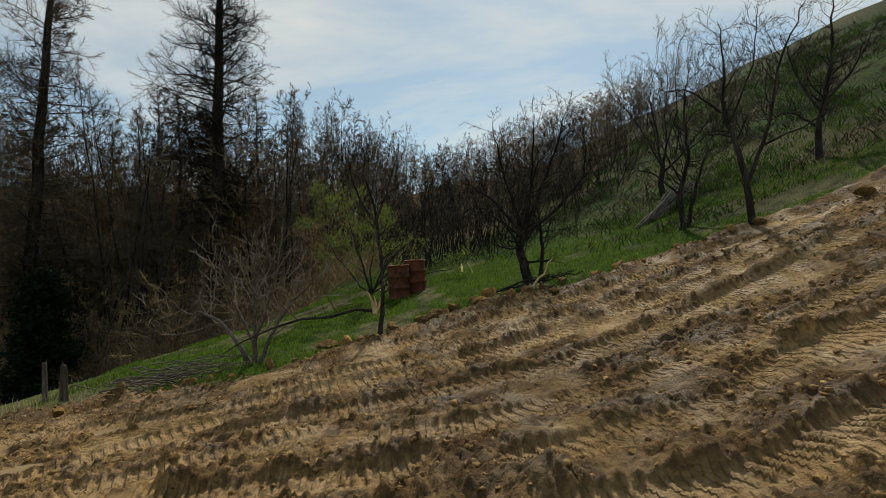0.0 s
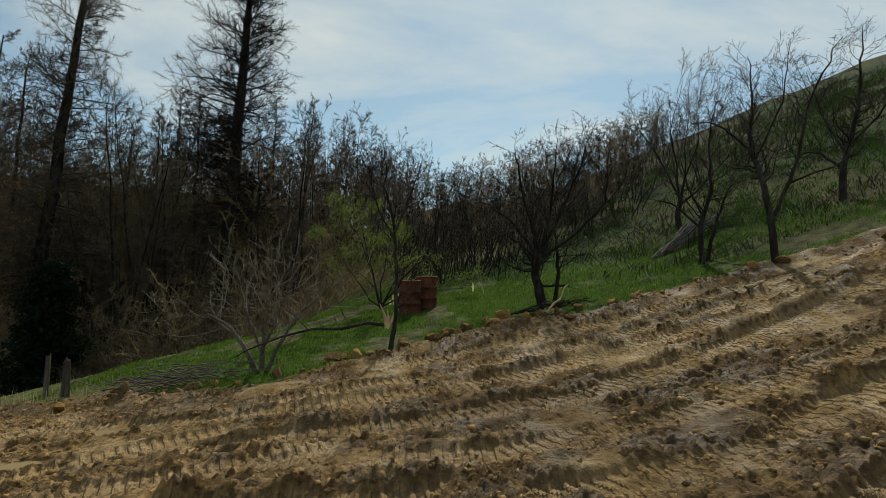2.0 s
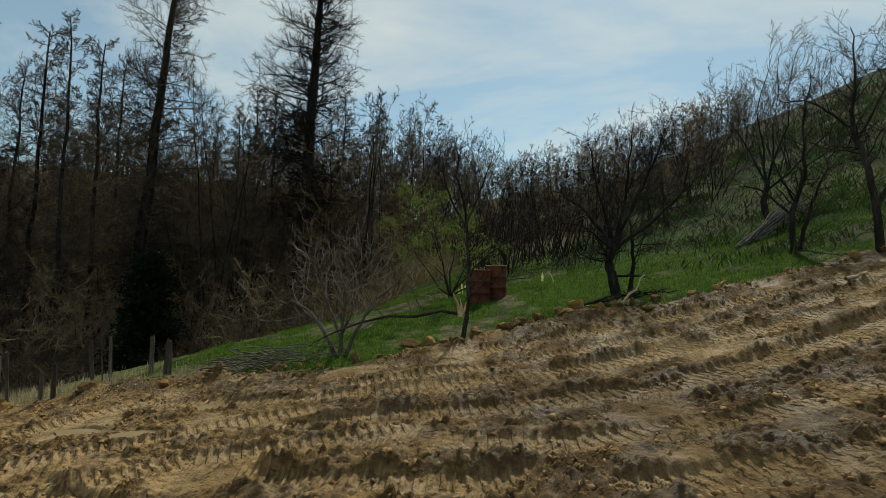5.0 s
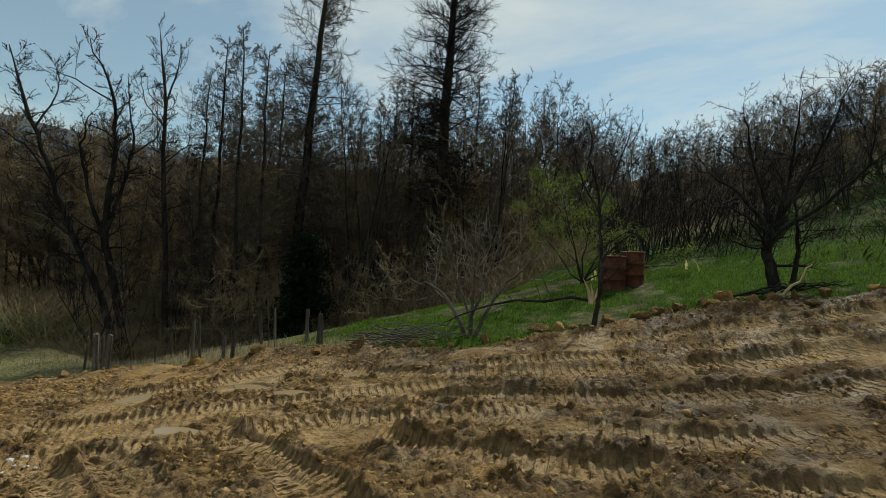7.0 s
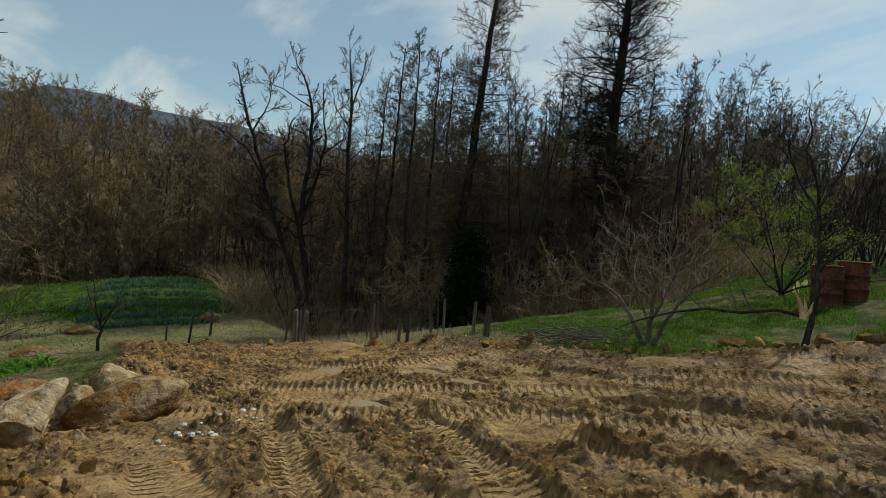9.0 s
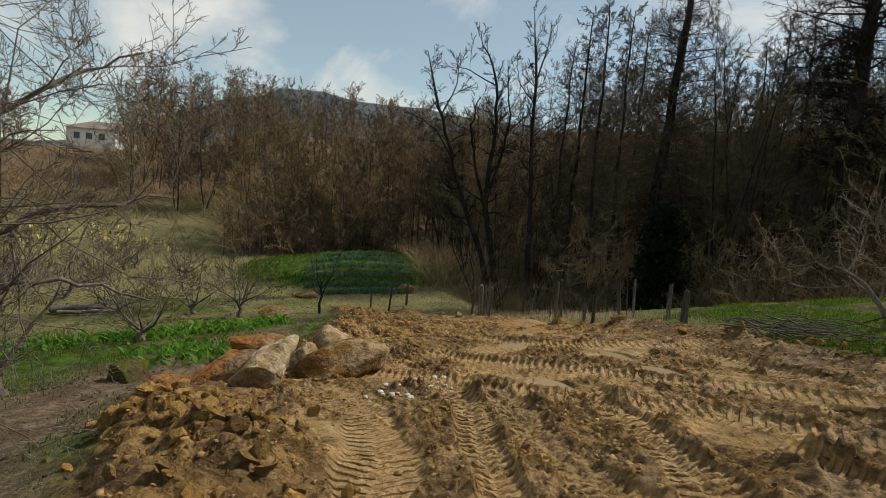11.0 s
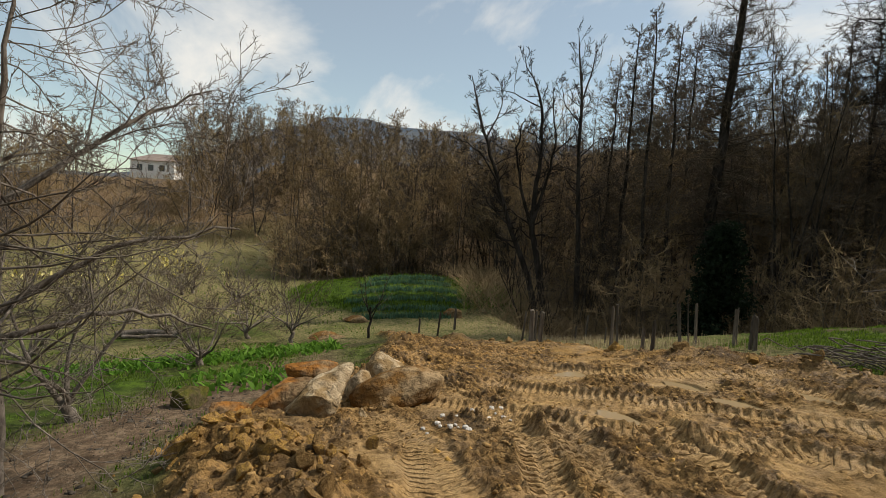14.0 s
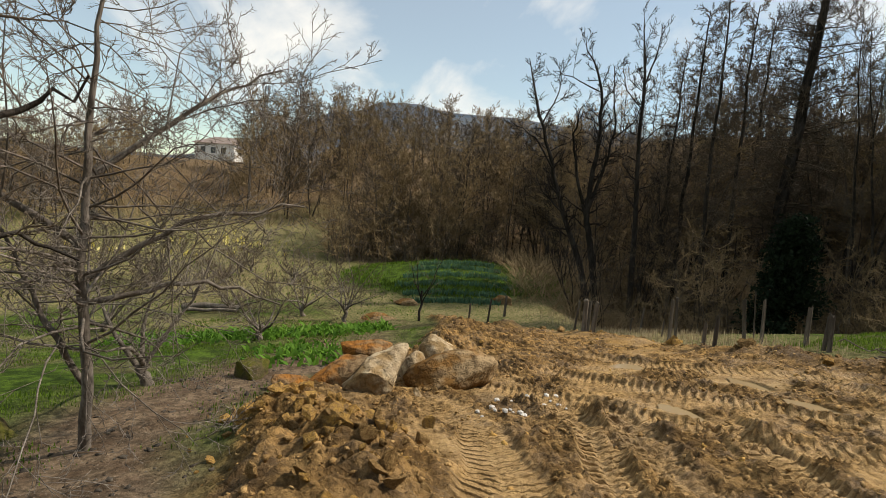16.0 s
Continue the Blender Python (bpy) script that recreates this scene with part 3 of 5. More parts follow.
dry = 0.9 * smooth(-11, -17, X) * smooth(12, 4, Y) * smooth(-0.6, 0.05, fbm(X, Y, 3.5, 3, 91)) + np.exp(-(((X + 12.5) / 5.5) ** 2 + ((Y - 9.2 + 0.25 * (X + 12)) / 2.6) ** 2)) * 1.5 + 0.5 * smooth(-8, -14, X) * smooth(-0.2, 0.4, fbm(X, Y, 3, 2, 77)) * smooth(18, 24, R_)
mound = smooth(1.35, 1.15, np.hypot((X + 23.5) / 4.4, (Y - 8.6) / 4.6))
dry, soil = dry * (1 - mound), soil * (1 - mound)
damp = np.clip(1.0 * np.exp(-(((X - 0.6) / 2.2) ** 2 + ((Y - 6.0) / 0.42) ** 2)) + 0.35 * smooth(0.1, 0.5, fbm(X, Y, 1.4, 3, 78)) + 0.62 * smooth(-3.5, 1.0, X + 0.8 * fbm(X, Y, 1.6, 2, 88)) * smooth(-0.5, 0.3, fbm(X, Y, 0.8, 3, 89)), 0, 1) * (1 - 0.5 * LANE)
ochre = np.clip(smooth(-6, -10, X + 1.2 * fbm(X, Y, 1.5, 2, 79)) + np.exp(-(((X + 5.6) / 0.9) ** 2 + ((Y - 0.1) / 0.6) ** 2)) * 1.3 + 0.5 * smooth(0.2, 0.5, fbm(X, Y, 1.0, 2, 80)), 0, 1)
# bramble: scrub patches over an even floor that paints the hillside's shade
# far: share of the painted haze colour, growing from 150 to 300 m
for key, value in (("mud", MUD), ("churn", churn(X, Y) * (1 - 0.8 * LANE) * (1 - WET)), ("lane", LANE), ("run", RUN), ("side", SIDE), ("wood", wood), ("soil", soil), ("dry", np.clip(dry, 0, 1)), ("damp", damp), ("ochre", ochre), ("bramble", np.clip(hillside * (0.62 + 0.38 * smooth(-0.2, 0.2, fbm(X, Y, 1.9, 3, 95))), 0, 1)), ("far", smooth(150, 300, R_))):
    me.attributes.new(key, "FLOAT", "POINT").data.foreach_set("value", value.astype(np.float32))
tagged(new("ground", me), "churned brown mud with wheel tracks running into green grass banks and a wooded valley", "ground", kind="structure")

for px, py, pa, pb, turn in PUDDLES:
    n = 28
    rng = random.Random(int(px * 100))
    ring = [(pa * (1.0 + 0.2 * math.sin(3 * k / n * math.tau + px)) * math.cos(k / n * math.tau), pb * (1.0 + 0.22 * math.sin(2 * k / n * math.tau + py)) * math.sin(k / n * math.tau), 0) for k in range(n)]
    ob = solid("puddle", ring, [tuple(range(n))], WATER)
    ob.matrix_world = pose(px, py, float(hill(px, py)) - 0.026, 0, 0, turn)
    tagged(ob, "shallow puddle of muddy yellow-brown water in a wheel rut", "puddle", "puddles in the mud", "structure")


# ---- trees ----
class Wood:
    """Gathers tapered limbs into one mesh."""

    def __init__(self, haze=0.0):
        self.haze = haze
        self.verts, self.faces, self.count = [], [], 0

    def limb(self, pts, radii, sides):
        pts = np.asarray(pts, float)
        n = len(pts)
        tan = np.gradient(pts, axis=0)
        tan /= np.linalg.norm(tan, axis=1, keepdims=True) + 1e-9
        ref = np.array([0.31, 0.17, 0.93]) if abs(tan[0, 2]) < 0.8 else np.array([0.9, 0.3, 0.1])
        u = np.cross(tan, ref)
        u /= np.linalg.norm(u, axis=1, keepdims=True) + 1e-9
        v = np.cross(tan, u)
        ang = np.arange(sides) / sides * math.tau
        ring = pts[:, None] + np.asarray(radii)[:, None, None] * (np.cos(ang)[None, :, None] * u[:, None] + np.sin(ang)[None, :, None] * v[:, None])
        self.verts.append(ring.reshape(-1, 3))
        k = np.arange(sides)
        row = np.arange(n - 1)[:, None] * sides
        a, b = row + k, row + (k + 1) % sides
        f = np.concatenate([np.stack([a, b, b + sides], -1).reshape(-1, 3), np.stack([a, b + sides, a + sides], -1).reshape(-1, 3)])
        self.faces.append(f + self.count)
        self.count += n * sides

    def spikes(self, start, end, radius):
        """The last twigs: three sides and a point, or a sliver each in far crowns."""
        d, n = end - start, len(start)
        u = np.cross(d, (0.31, 0.17, 0.93))
        u *= radius[:, None] / (np.linalg.norm(u, axis=1, keepdims=True) + 1e-9)
        v = np.cross(d, u)
        v *= radius[:, None] / (np.linalg.norm(v, axis=1, keepdims=True) + 1e-9)
        if self.haze:
            a = np.arange(n)[:, None] * 2.4
            w = u * np.cos(a) + v * np.sin(a)
            self.verts.append(np.stack([start + w, start - w, end], 1).reshape(-1, 3))
            self.faces.append(np.arange(3 * n).reshape(-1, 3) + self.count)
            self.count += 3 * n
            return
        a = np.arange(n)[:, None] * 2.4
        far = np.linalg.norm(d, axis=1, keepdims=True) / (radius[:, None] + 1e-9)
        mid = 0.5 * (start + end) + 0.11 * far * (u * np.cos(a) + v * np.sin(a))
        ring = [start + u, start - 0.5 * u + 0.87 * v, start - 0.5 * u - 0.87 * v]
        self.verts.append(np.stack(ring + [0.7 * (p - start) + mid for p in ring] + [end], 1).reshape(-1, 3))
        k = np.arange(n)[:, None] * 7
        self.faces.append(np.concatenate([k + t for t in ([0, 1, 4], [0, 4, 3], [1, 2, 5], [1, 5, 4], [2, 0, 3], [2, 3, 5], [3, 4, 6], [4, 5, 6], [5, 3, 6])]) + self.count)
        self.count += 7 * n

    def mesh(self, name, mat):
        return array_mesh(name, np.concatenate(self.verts), np.concatenate(self.faces), mat, True)


def bough(rng, start, way, length, bend=0.15, rise=0.0, steps=5):
    """A wandering line: from start along way, turning up (rise) or down."""
    p, d = np.array(start, float), np.array(way, float)
    d /= np.linalg.norm(d)
    pts = [p]
    for _ in range(steps):
        d = d + bend * rng.normal(size=3) + np.array([0, 0, rise / steps])
        d /= np.linalg.norm(d)
        p = p + d * length / steps
        pts.append(p)
    return np.array(pts)


def along(pts, s):
    k = min(int(s * (len(pts) - 1)), len(pts) - 2)
    f = s * (len(pts) - 1) - k
    d = pts[k + 1] - pts[k]
    return pts[k] * (1 - f) + pts[k + 1] * f, d / (np.linalg.norm(d) + 1e-9)


def sprout(rng, d, angle, flat=0.0):
    """A way that leaves d by that many degrees."""
    side = rng.normal(size=3)
    side -= side.dot(d) * d
    side[2] *= 1 - flat
    side /= np.linalg.norm(side) + 1e-9
    a = radians(angle)
    return math.cos(a) * d + math.sin(a) * side


def twigs(rng, wood, pts, length, radius, levels, spec, tips, s0=0.15, fine=0.005):
    """Side shoots along a limb, and theirs in turn."""
    count, ratio, angle, bend, rise = spec
    if levels == 1:
        n = max(2, int(count * (wood.haze or 1.0) * (0.7 + 0.6 * rng.random())))
        s = np.minimum(s0 + (1 - s0) * (np.arange(n) + rng.random(n)) / n, 0.999)
        at = s * (len(pts) - 1)
        j = at.astype(int)
        d = pts[j + 1] - pts[j]
        p = pts[j] + d * (at - j)[:, None]
        d /= np.linalg.norm(d, axis=1, keepdims=True) + 1e-9
        L = 1.0 * length * ratio * (0.35 + 0.9 * rng.random(n)) * (1.15 - 0.5 * s)
        side = rng.normal(size=(n, 3))
        side -= (side * d).sum(1, keepdims=True) * d
        side /= np.linalg.norm(side, axis=1, keepdims=True) + 1e-9
        a = np.radians(angle * (0.7 + 0.8 * rng.random(n)))[:, None]
        way = np.cos(a) * d + np.sin(a) * side + np.array([0, 0, 0.4 * rise])
        tip = p + way * (L / (np.linalg.norm(way, axis=1) + 1e-9))[:, None]
        wood.spikes(p, tip, fine * (0.75 + 0.4 * rng.random(n)))
        tips.extend(tip)
        return
    n = max(2, int(count * (0.7 + 0.6 * rng.random())))
    for k in range(n):
        s = s0 + (1 - s0) * (k + rng.random()) / n
        p, d = along(pts, min(s, 0.999))
        L = length * ratio * (0.55 + 0.7 * rng.random()) * (1.15 - 0.6 * s)
        r = max(radius * (0.42 - 0.22 * s), 1.2 * fine)
        way = sprout(rng, d, angle * (0.7 + 0.6 * rng.random()))
        line = bough(rng, p, way, L, bend, rise, 2 if wood.haze else 3 if levels == 2 else 4)
        wood.limb(line, np.linspace(r, max(r * 0.3, fine * 0.7), len(line)), 3)
        twigs(rng, wood, line, L, r, levels - 1, spec, tips, 0.15, fine)


def tree_root(name, label, group=""):
    return tagged(new(name), label, "tree", group)


def tree_parts(root, trunk, crown, bark, twig, tips=(), leaf=None, leaf_size=0.05, per_tip=3, rng=None, leaf_label=""):
    for one in trunk if isinstance(trunk, list) else [trunk]:
        ob = new("trunk", one.mesh("trunk", bark))
        ob.parent = root
    ob = new("crown", crown.mesh("crown", twig))
    ob.parent = root
    if leaf:
        ob = new("leaves", leaves_mesh(np.asarray(tips), leaf, leaf_size, per_tip, rng))
        ob.parent = root
        ob["label"] = leaf_label
    return root


def leaves_mesh(tips, mat, size, per_tip, rng, spread=2.2):
    c = np.repeat(tips, per_tip, 0) + rng.normal(size=(len(tips) * per_tip, 3)) * size * spread
    n = len(c)
    a = rng.normal(size=(n, 3))
    a /= np.linalg.norm(a, axis=1, keepdims=True)
    b = np.cross(a, rng.normal(size=(n, 3)))
    b /= np.linalg.norm(b, axis=1, keepdims=True)
    s = size * (0.6 + 0.8 * rng.random((n, 1)))
    v = np.stack([c - a * s, c + b * s * 0.45, c + a * s, c - b * s * 0.45], 1).reshape(-1, 3)
    return array_mesh("leaves", v, np.arange(4 * n).reshape(-1, 4), mat)


def alder(seed, tall, radius, lean=(0, 0), first=0.22, reach=3.4, number=80, droop=-0.15, sub=5, levels=2, fine=0.008):
    """A tall straight tree with one stem and many short level boughs."""
    rng = np.random.default_rng(seed)
    trunk, crown, tips = Wood(), Wood(2.3), []
    steps = 14
    pts = np.array([[lean[0] * s ** 1.2 + 0.06 * rng.normal() * (s > 0), lean[1] * s + 0.06 * rng.normal() * (s > 0), tall * s] for s in np.linspace(0, 1, steps)])
    trunk.limb(pts, radius * (1 - np.linspace(0, 1, steps)) ** 0.8 + 0.02, 8)
    for k in range(number):
        s = first + (1 - first) * (k + rng.random()) / number
        p, d = along(pts, min(s, 0.998))
        q = (s - first) / (1 - first)
        L = reach * (0.35 + 0.9 * rng.random()) * min(1, 0.45 + 2.2 * q) * (1 - 0.72 * q)
        r = max(0.012, radius * 0.18 * (1 - 0.75 * q))
        a = rng.random() * math.tau
        way = np.array([math.cos(a), math.sin(a), 0.05 + 0.55 * q + 0.2 * rng.normal()])
        line = bough(rng, p, way, L, 0.12, droop + 0.5 * q, 5)
        crown.limb(line, np.linspace(r, 0.005, len(line)), 4)
        twigs(rng, crown, line, L, r, levels, (sub, 0.50, 50, 0.16, 0.25), tips, 0.08, fine)
    return trunk, crown, tips, rng


def forest_tree(seed, tall, radius, number=22, sub=4, spread=38, stems=1, fine=0.011, low=0.22, wide=0.30):
    """A slender wood tree, bare, with boughs that climb."""
    rng = np.random.default_rng(seed)
    trunks, crown, tips = [], Wood(5.5), []
    for stem in range(stems):
        trunk = Wood()
        trunks.append(trunk)
        off = rng.normal(size=2) * 0.25 * (stems > 1)
        lean = rng.normal(size=2) * tall * (0.05 if stems == 1 else 0.12 if stems < 6 else 0.26)
        h = tall * (1 if stem == 0 else 0.7 + 0.3 * rng.random())
        pts = np.array([[off[0] + lean[0] * s + 0.05 * rng.normal(), off[1] + lean[1] * s + 0.05 * rng.normal(), h * s] for s in np.linspace(0, 1, 9)])
        trunk.limb(pts, radius * (1 - 0.93 * np.linspace(0, 1, 9)), 6)
        for k in range(number // stems):
            s = low + (0.99 - low) * (k + rng.random()) / (number // stems)
            p, d = along(pts, min(s, 0.995))
            L = h * wide * (0.5 + 0.8 * rng.random()) * (1.2 - 0.8 * s)
            r = max(0.014, radius * 0.30 * (1 - 0.7 * s))
            line = bough(rng, p, sprout(rng, d, spread * (0.7 + 0.7 * rng.random())), L, 0.17, 0.4, 5)
            crown.limb(line, np.linspace(r, 0.006, len(line)), 3)
            twigs(rng, crown, line, L, r, 2, (sub, 0.50, 46, 0.16, 0.22), tips, 0.08, fine)
    return trunks, crown, tips, rng


def orchard_tree(seed, tall, radius, fork=0.22, limbs=5, spread=38, sub=5, lean=(0, 0), levels=3, rise=0.5, wander=0.12, ratio=0.5, fine=0.005):
    """A fruit tree: a short stem, several wandering limbs and a haze of shoots."""
    rng = np.random.default_rng(seed)
    trunk, crown, tips = Wood(), Wood(), []
    pts = np.array([[lean[0] * s + 0.03 * rng.normal() * (s > 0), lean[1] * s + 0.03 * rng.normal() * (s > 0), tall * fork * s - 0.1 * (s == 0)] for s in np.linspace(0, 1, 6)])
    trunk.limb(pts, np.linspace(radius * 1.25, radius * 0.85, 6), 8)
    for k in range(limbs):
        p, d = along(pts, 0.6 + 0.39 * rng.random())
        a = (k + 0.5 * rng.random()) / limbs * math.tau
        lift = 1 / math.tan(radians(spread * (0.6 + 0.7 * rng.random())))
        L = tall * (1 - fork) * (0.75 + 0.35 * rng.random())
        line = bough(rng, p, (math.cos(a), math.sin(a), lift), L, wander, rise, 7)
        r = radius * (0.30 + 0.2 * rng.random())
        trunk.limb(line, r * (1 - np.linspace(0, 1, len(line))) ** 1.5 + 0.006, 6)
        twigs(rng, crown, line, L, r * 0.45, levels, (sub, ratio, 48, 0.15, 0.35), tips, 0.15, fine)
    return trunk, crown, tips, rng


def stand(root, x, y, turn=0, scale=1.0, sink=0.12):
    root.matrix_world = pose(x, y, height(x, y) - sink, 0, 0, turn) @ Matrix.Scale(scale, 4)
    return root


def polar(az, dist):
    return dist * math.sin(radians(az)), dist * math.cos(radians(az))


# the tall alders at the edge of the wood
root = tree_root("alder_tree", "very tall dark bare alder at the wood's edge", "alders")
tree_parts(root, *alder(1, 21, 0.36, (0.35, 0), 0.22, 3.5, 200, -0.25, 12, fine=0.007)[:2], BARK, TWIG_DARK)
stand(root, *polar(-24.6, 26))
root = tree_root("alder_tree", "tall dark alder with a bare airy crown", "alders")
tree_parts(root, *alder(2, 20, 0.27, (0.9, 0.0), 0.16, 3.3, 150, -0.3, 11, fine=0.007)[:2], BARK, TWIG)
stand(root, *polar(-39.9, 25), 41)
slim_roots = []
for k in range(3):
    root = tree_root("alder_tree", "slim bare alder among the wood", "alders")
    slim_roots.append(tree_parts(root, *alder(30 + k, 14.0 + k, 0.11, (0.5 - 0.5 * k, 0.3), 0.15, 2.3, 110, -0.1, 9, fine=0.008)[:2], BARK, TWIG))
rng = np.random.default_rng(7)
spots = [(-34.3, 27, 0), (-29.6, 29, 1), (-45.6, 24, 2), (-47.6, 25, 1), (-43.4, 25.5, 0), (-42.0, 29, 2), (-20.5, 30, 1), (-31.0, 26, 2), (-27.2, 27, 0), (-17.5, 33, 2), (-49.5, 27, 1), (-38.5, 28, 2)]
first = set()


# the height of the canopy's line, in degrees over the eye, by the bearing
CANOPY = ([-125, -108, -101, -92, -86, -78, -71, -66, -57, -51, -46, -43, -36, -31, -28, -22, -17, -12, -8, -2, 8, 16, 24],
          [4, 5, 7.5, 11.3, 11.5, 10.8, 11.3, 10.2, 11.5, 16.5, 21.5, 20.0, 20.5, 17.5, 19.5, 20, 21.5, 20.5, 17.5, 14.0, 16.5, 19, 21])


TALL = {}


def plant(kinds, kind, az, dist, turn, scale, sink=0.12):
    """One more tree of a kind: the first is the one that was built."""
    r = kinds[kind]
    if r not in TALL:
        TALL[r] = max(c[2] for o in r.children for c in o.bound_box)
    tall = TALL[r]
    room = 1.6 + dist * math.tan(radians(np.interp(az, *CANOPY))) - float(hill(*polar(az, dist)))
    scale = min(scale, max(0.22, (0.80 + 0.22 * ((7.31 * turn) % 1)) * room / tall))
    if r in first:
        r = copy_thing(r, Matrix())
    first.add(r)
    return stand(r, *polar(az, dist), turn, scale, sink)


for k, (az, dist, kind) in enumerate(spots):
    plant(slim_roots, kind, az, dist, 67.3 * k, 0.9 + 0.2 * rng.random())

# the wood: slender bare trees
KINDS = []
for k in range(9):
    stems = 1 if k < 5 else 3
    made = forest_tree(50 + k, 11.5 + 0.9 * (k % 4), 0.065 + 0.012 * (k % 3), 26 if stems == 1 else 30, 6, 52, stems, 0.0095, 0.2, 0.28)
    root = tree_root("woodland_tree", "slender bare woodland tree with fine brown twigs" if stems == 1 else "bare clump of woodland stems with fine brown twigs", "wood")
    KINDS.append(tree_parts(root, *made[:2], BARK if k % 3 else POST, (TWIG, TWIG_RUST, TWIG, TWIG_DARK, TWIG, TWIG, TWIG_RUST, TWIG, TWIG_RUST)[k]))
for k in range(104):
    az = -9 - 53 * (k + rng.random()) / 104
    plant(KINDS, int(rng.integers(9)), az, 23 + 17 * rng.random() + 0.5 * max(0, az + 22), 360 * rng.random(), (0.65 + 0.35 * rng.random()) * (1 if az > -47 else 0.68))
for k in range(30):
    az = -6 - 50 * (k + rng.random()) / 30
    plant(KINDS, int(rng.integers(9)), az, 40 + 18 * rng.random(), 360 * rng.random(), 0.5 + 0.3 * rng.random())
BUSHY = []
for k in range(6):
    made = forest_tree(70 + k, 9.5 + 0.8 * (k % 3), 0.075, 40, 6, 52, 1 + (k % 2), 0.0135, 0.14, 0.30)
    root = tree_root("bushy_tree", "bushy bare tree with a haze of rust-brown twigs", "bushy trees")
    BUSHY.append(tree_parts(root, *made[:2], POST if k % 2 else BARK, TWIG_RUST if k % 3 else TWIG))
for k in range(26):
    az = -20 - 40 * (k + rng.random()) / 26
    plant(BUSHY, int(rng.integers(6)), az, 27 + 10 * rng.random(), 360 * rng.random(), 0.5 + 0.3 * rng.random())
for k in range(24):
    az = -12 - 46 * (k + rng.random()) / 24
    plant(BUSHY, int(rng.integers(6)), az, 42 + 16 * rng.random(), 360 * rng.random(), 0.45 + 0.2 * rng.random())
for k in range(190):
    az = -57 - 65 * (k + rng.random()) / 190
    dist = (31 if az > -80 else 39) + 26 * rng.random() ** 1.4
    if -101 < az < -93:
        continue
    tall = (0.56 + 0.33 * rng.random()) * (1 if az > -80 else 0.9)
    if k % 5:
        plant(BUSHY, int(rng.integers(6)), az, dist, 360 * rng.random(), 1.15 * tall)
    else:
        plant(KINDS, int(rng.integers(5)), az, dist, 360 * rng.random(), tall)
THICKET = []
for k in range(4):
    made = forest_tree(80 + k, 4.2 + 0.5 * k, 0.03, 30, 4, 30, 6, 0.006)
    root = tree_root("hazel_thicket", "bare brown hazel thicket of many thin stems", "thickets")
    root["category"] = "shrub"
    THICKET.append(tree_parts(root, *made[:2], BARK, TWIG_DARK if k % 2 else TWIG))
for k in range(46):
    az = -7 + 24 * (k + rng.random()) / 46
    plant(THICKET, k % 4, az, 19 + 12 * rng.random() + 0.4 * max(0, az), 360 * rng.random(), 0.7 + 0.4 * rng.random())
for k in range(74):
    az = -12 + 34 * ((k + rng.random()) / 74) ** 1.2
    plant(KINDS, int(rng.integers(9)), az, 34 + 24 * rng.random(), 360 * rng.random(), 0.42 + 0.3 * rng.random())
for k in range(30):
    az = 16 + 30 * (k + rng.random()) / 30
    plant(THICKET, k % 4, az, 24 + 26 * rng.random(), 360 * rng.random(), 0.8 + 0.6 * rng.random())
for k in range(16):
    az = -60 + 40 * (k + rng.random()) / 16
    plant(THICKET, k % 4, az, 21 + 5 * rng.random() + 3 * (az > -50), 360 * rng.random(), 0.7 + 0.5 * rng.random())
for k in range(16):
    az = -6 - 17 * (k + rng.random()) / 16
    plant(KINDS, int(rng.integers(9)), az, 30 + 9 * rng.random(), 360 * rng.random(), 0.55 + 0.3 * rng.random())
for k in range(34):
    az = -8 + 30 * (k + rng.random()) / 34
    plant(BUSHY, int(rng.integers(6)), az, 30 + 22 * rng.random(), 360 * rng.random(), 0.36 + 0.2 * rng.random())
SCRUB = []
for k in range(3):
    made = forest_tree(90 + k, 2.7 + 0.4 * k, 0.028, 24, 4, 72, 4, 0.0065, 0.04, 0.55)
    root = tree_root("scrub", "low tangled brown scrub at the foot of the wood", "scrub")
    root["category"] = "shrub"
    SCRUB.append(tree_parts(root, *made[:2], TWIG, TWIG_RUST if k else TWIG))
for k in range(48):
    az = -11 - 44 * (k + rng.random()) / 48
    plant(SCRUB, k % 3, az, 20 + 5 * rng.random() + 4 * (az > -20) + 3 * (az < -50), 360 * rng.random(), 0.8 + 0.6 * rng.random())
for k in range(30):
    az = -66 - 18 * (k + rng.random()) / 30
    plant(SCRUB, k % 3, az, 29.5 + 5 * rng.random(), 360 * rng.random(), 0.9 + 0.7 * rng.random())


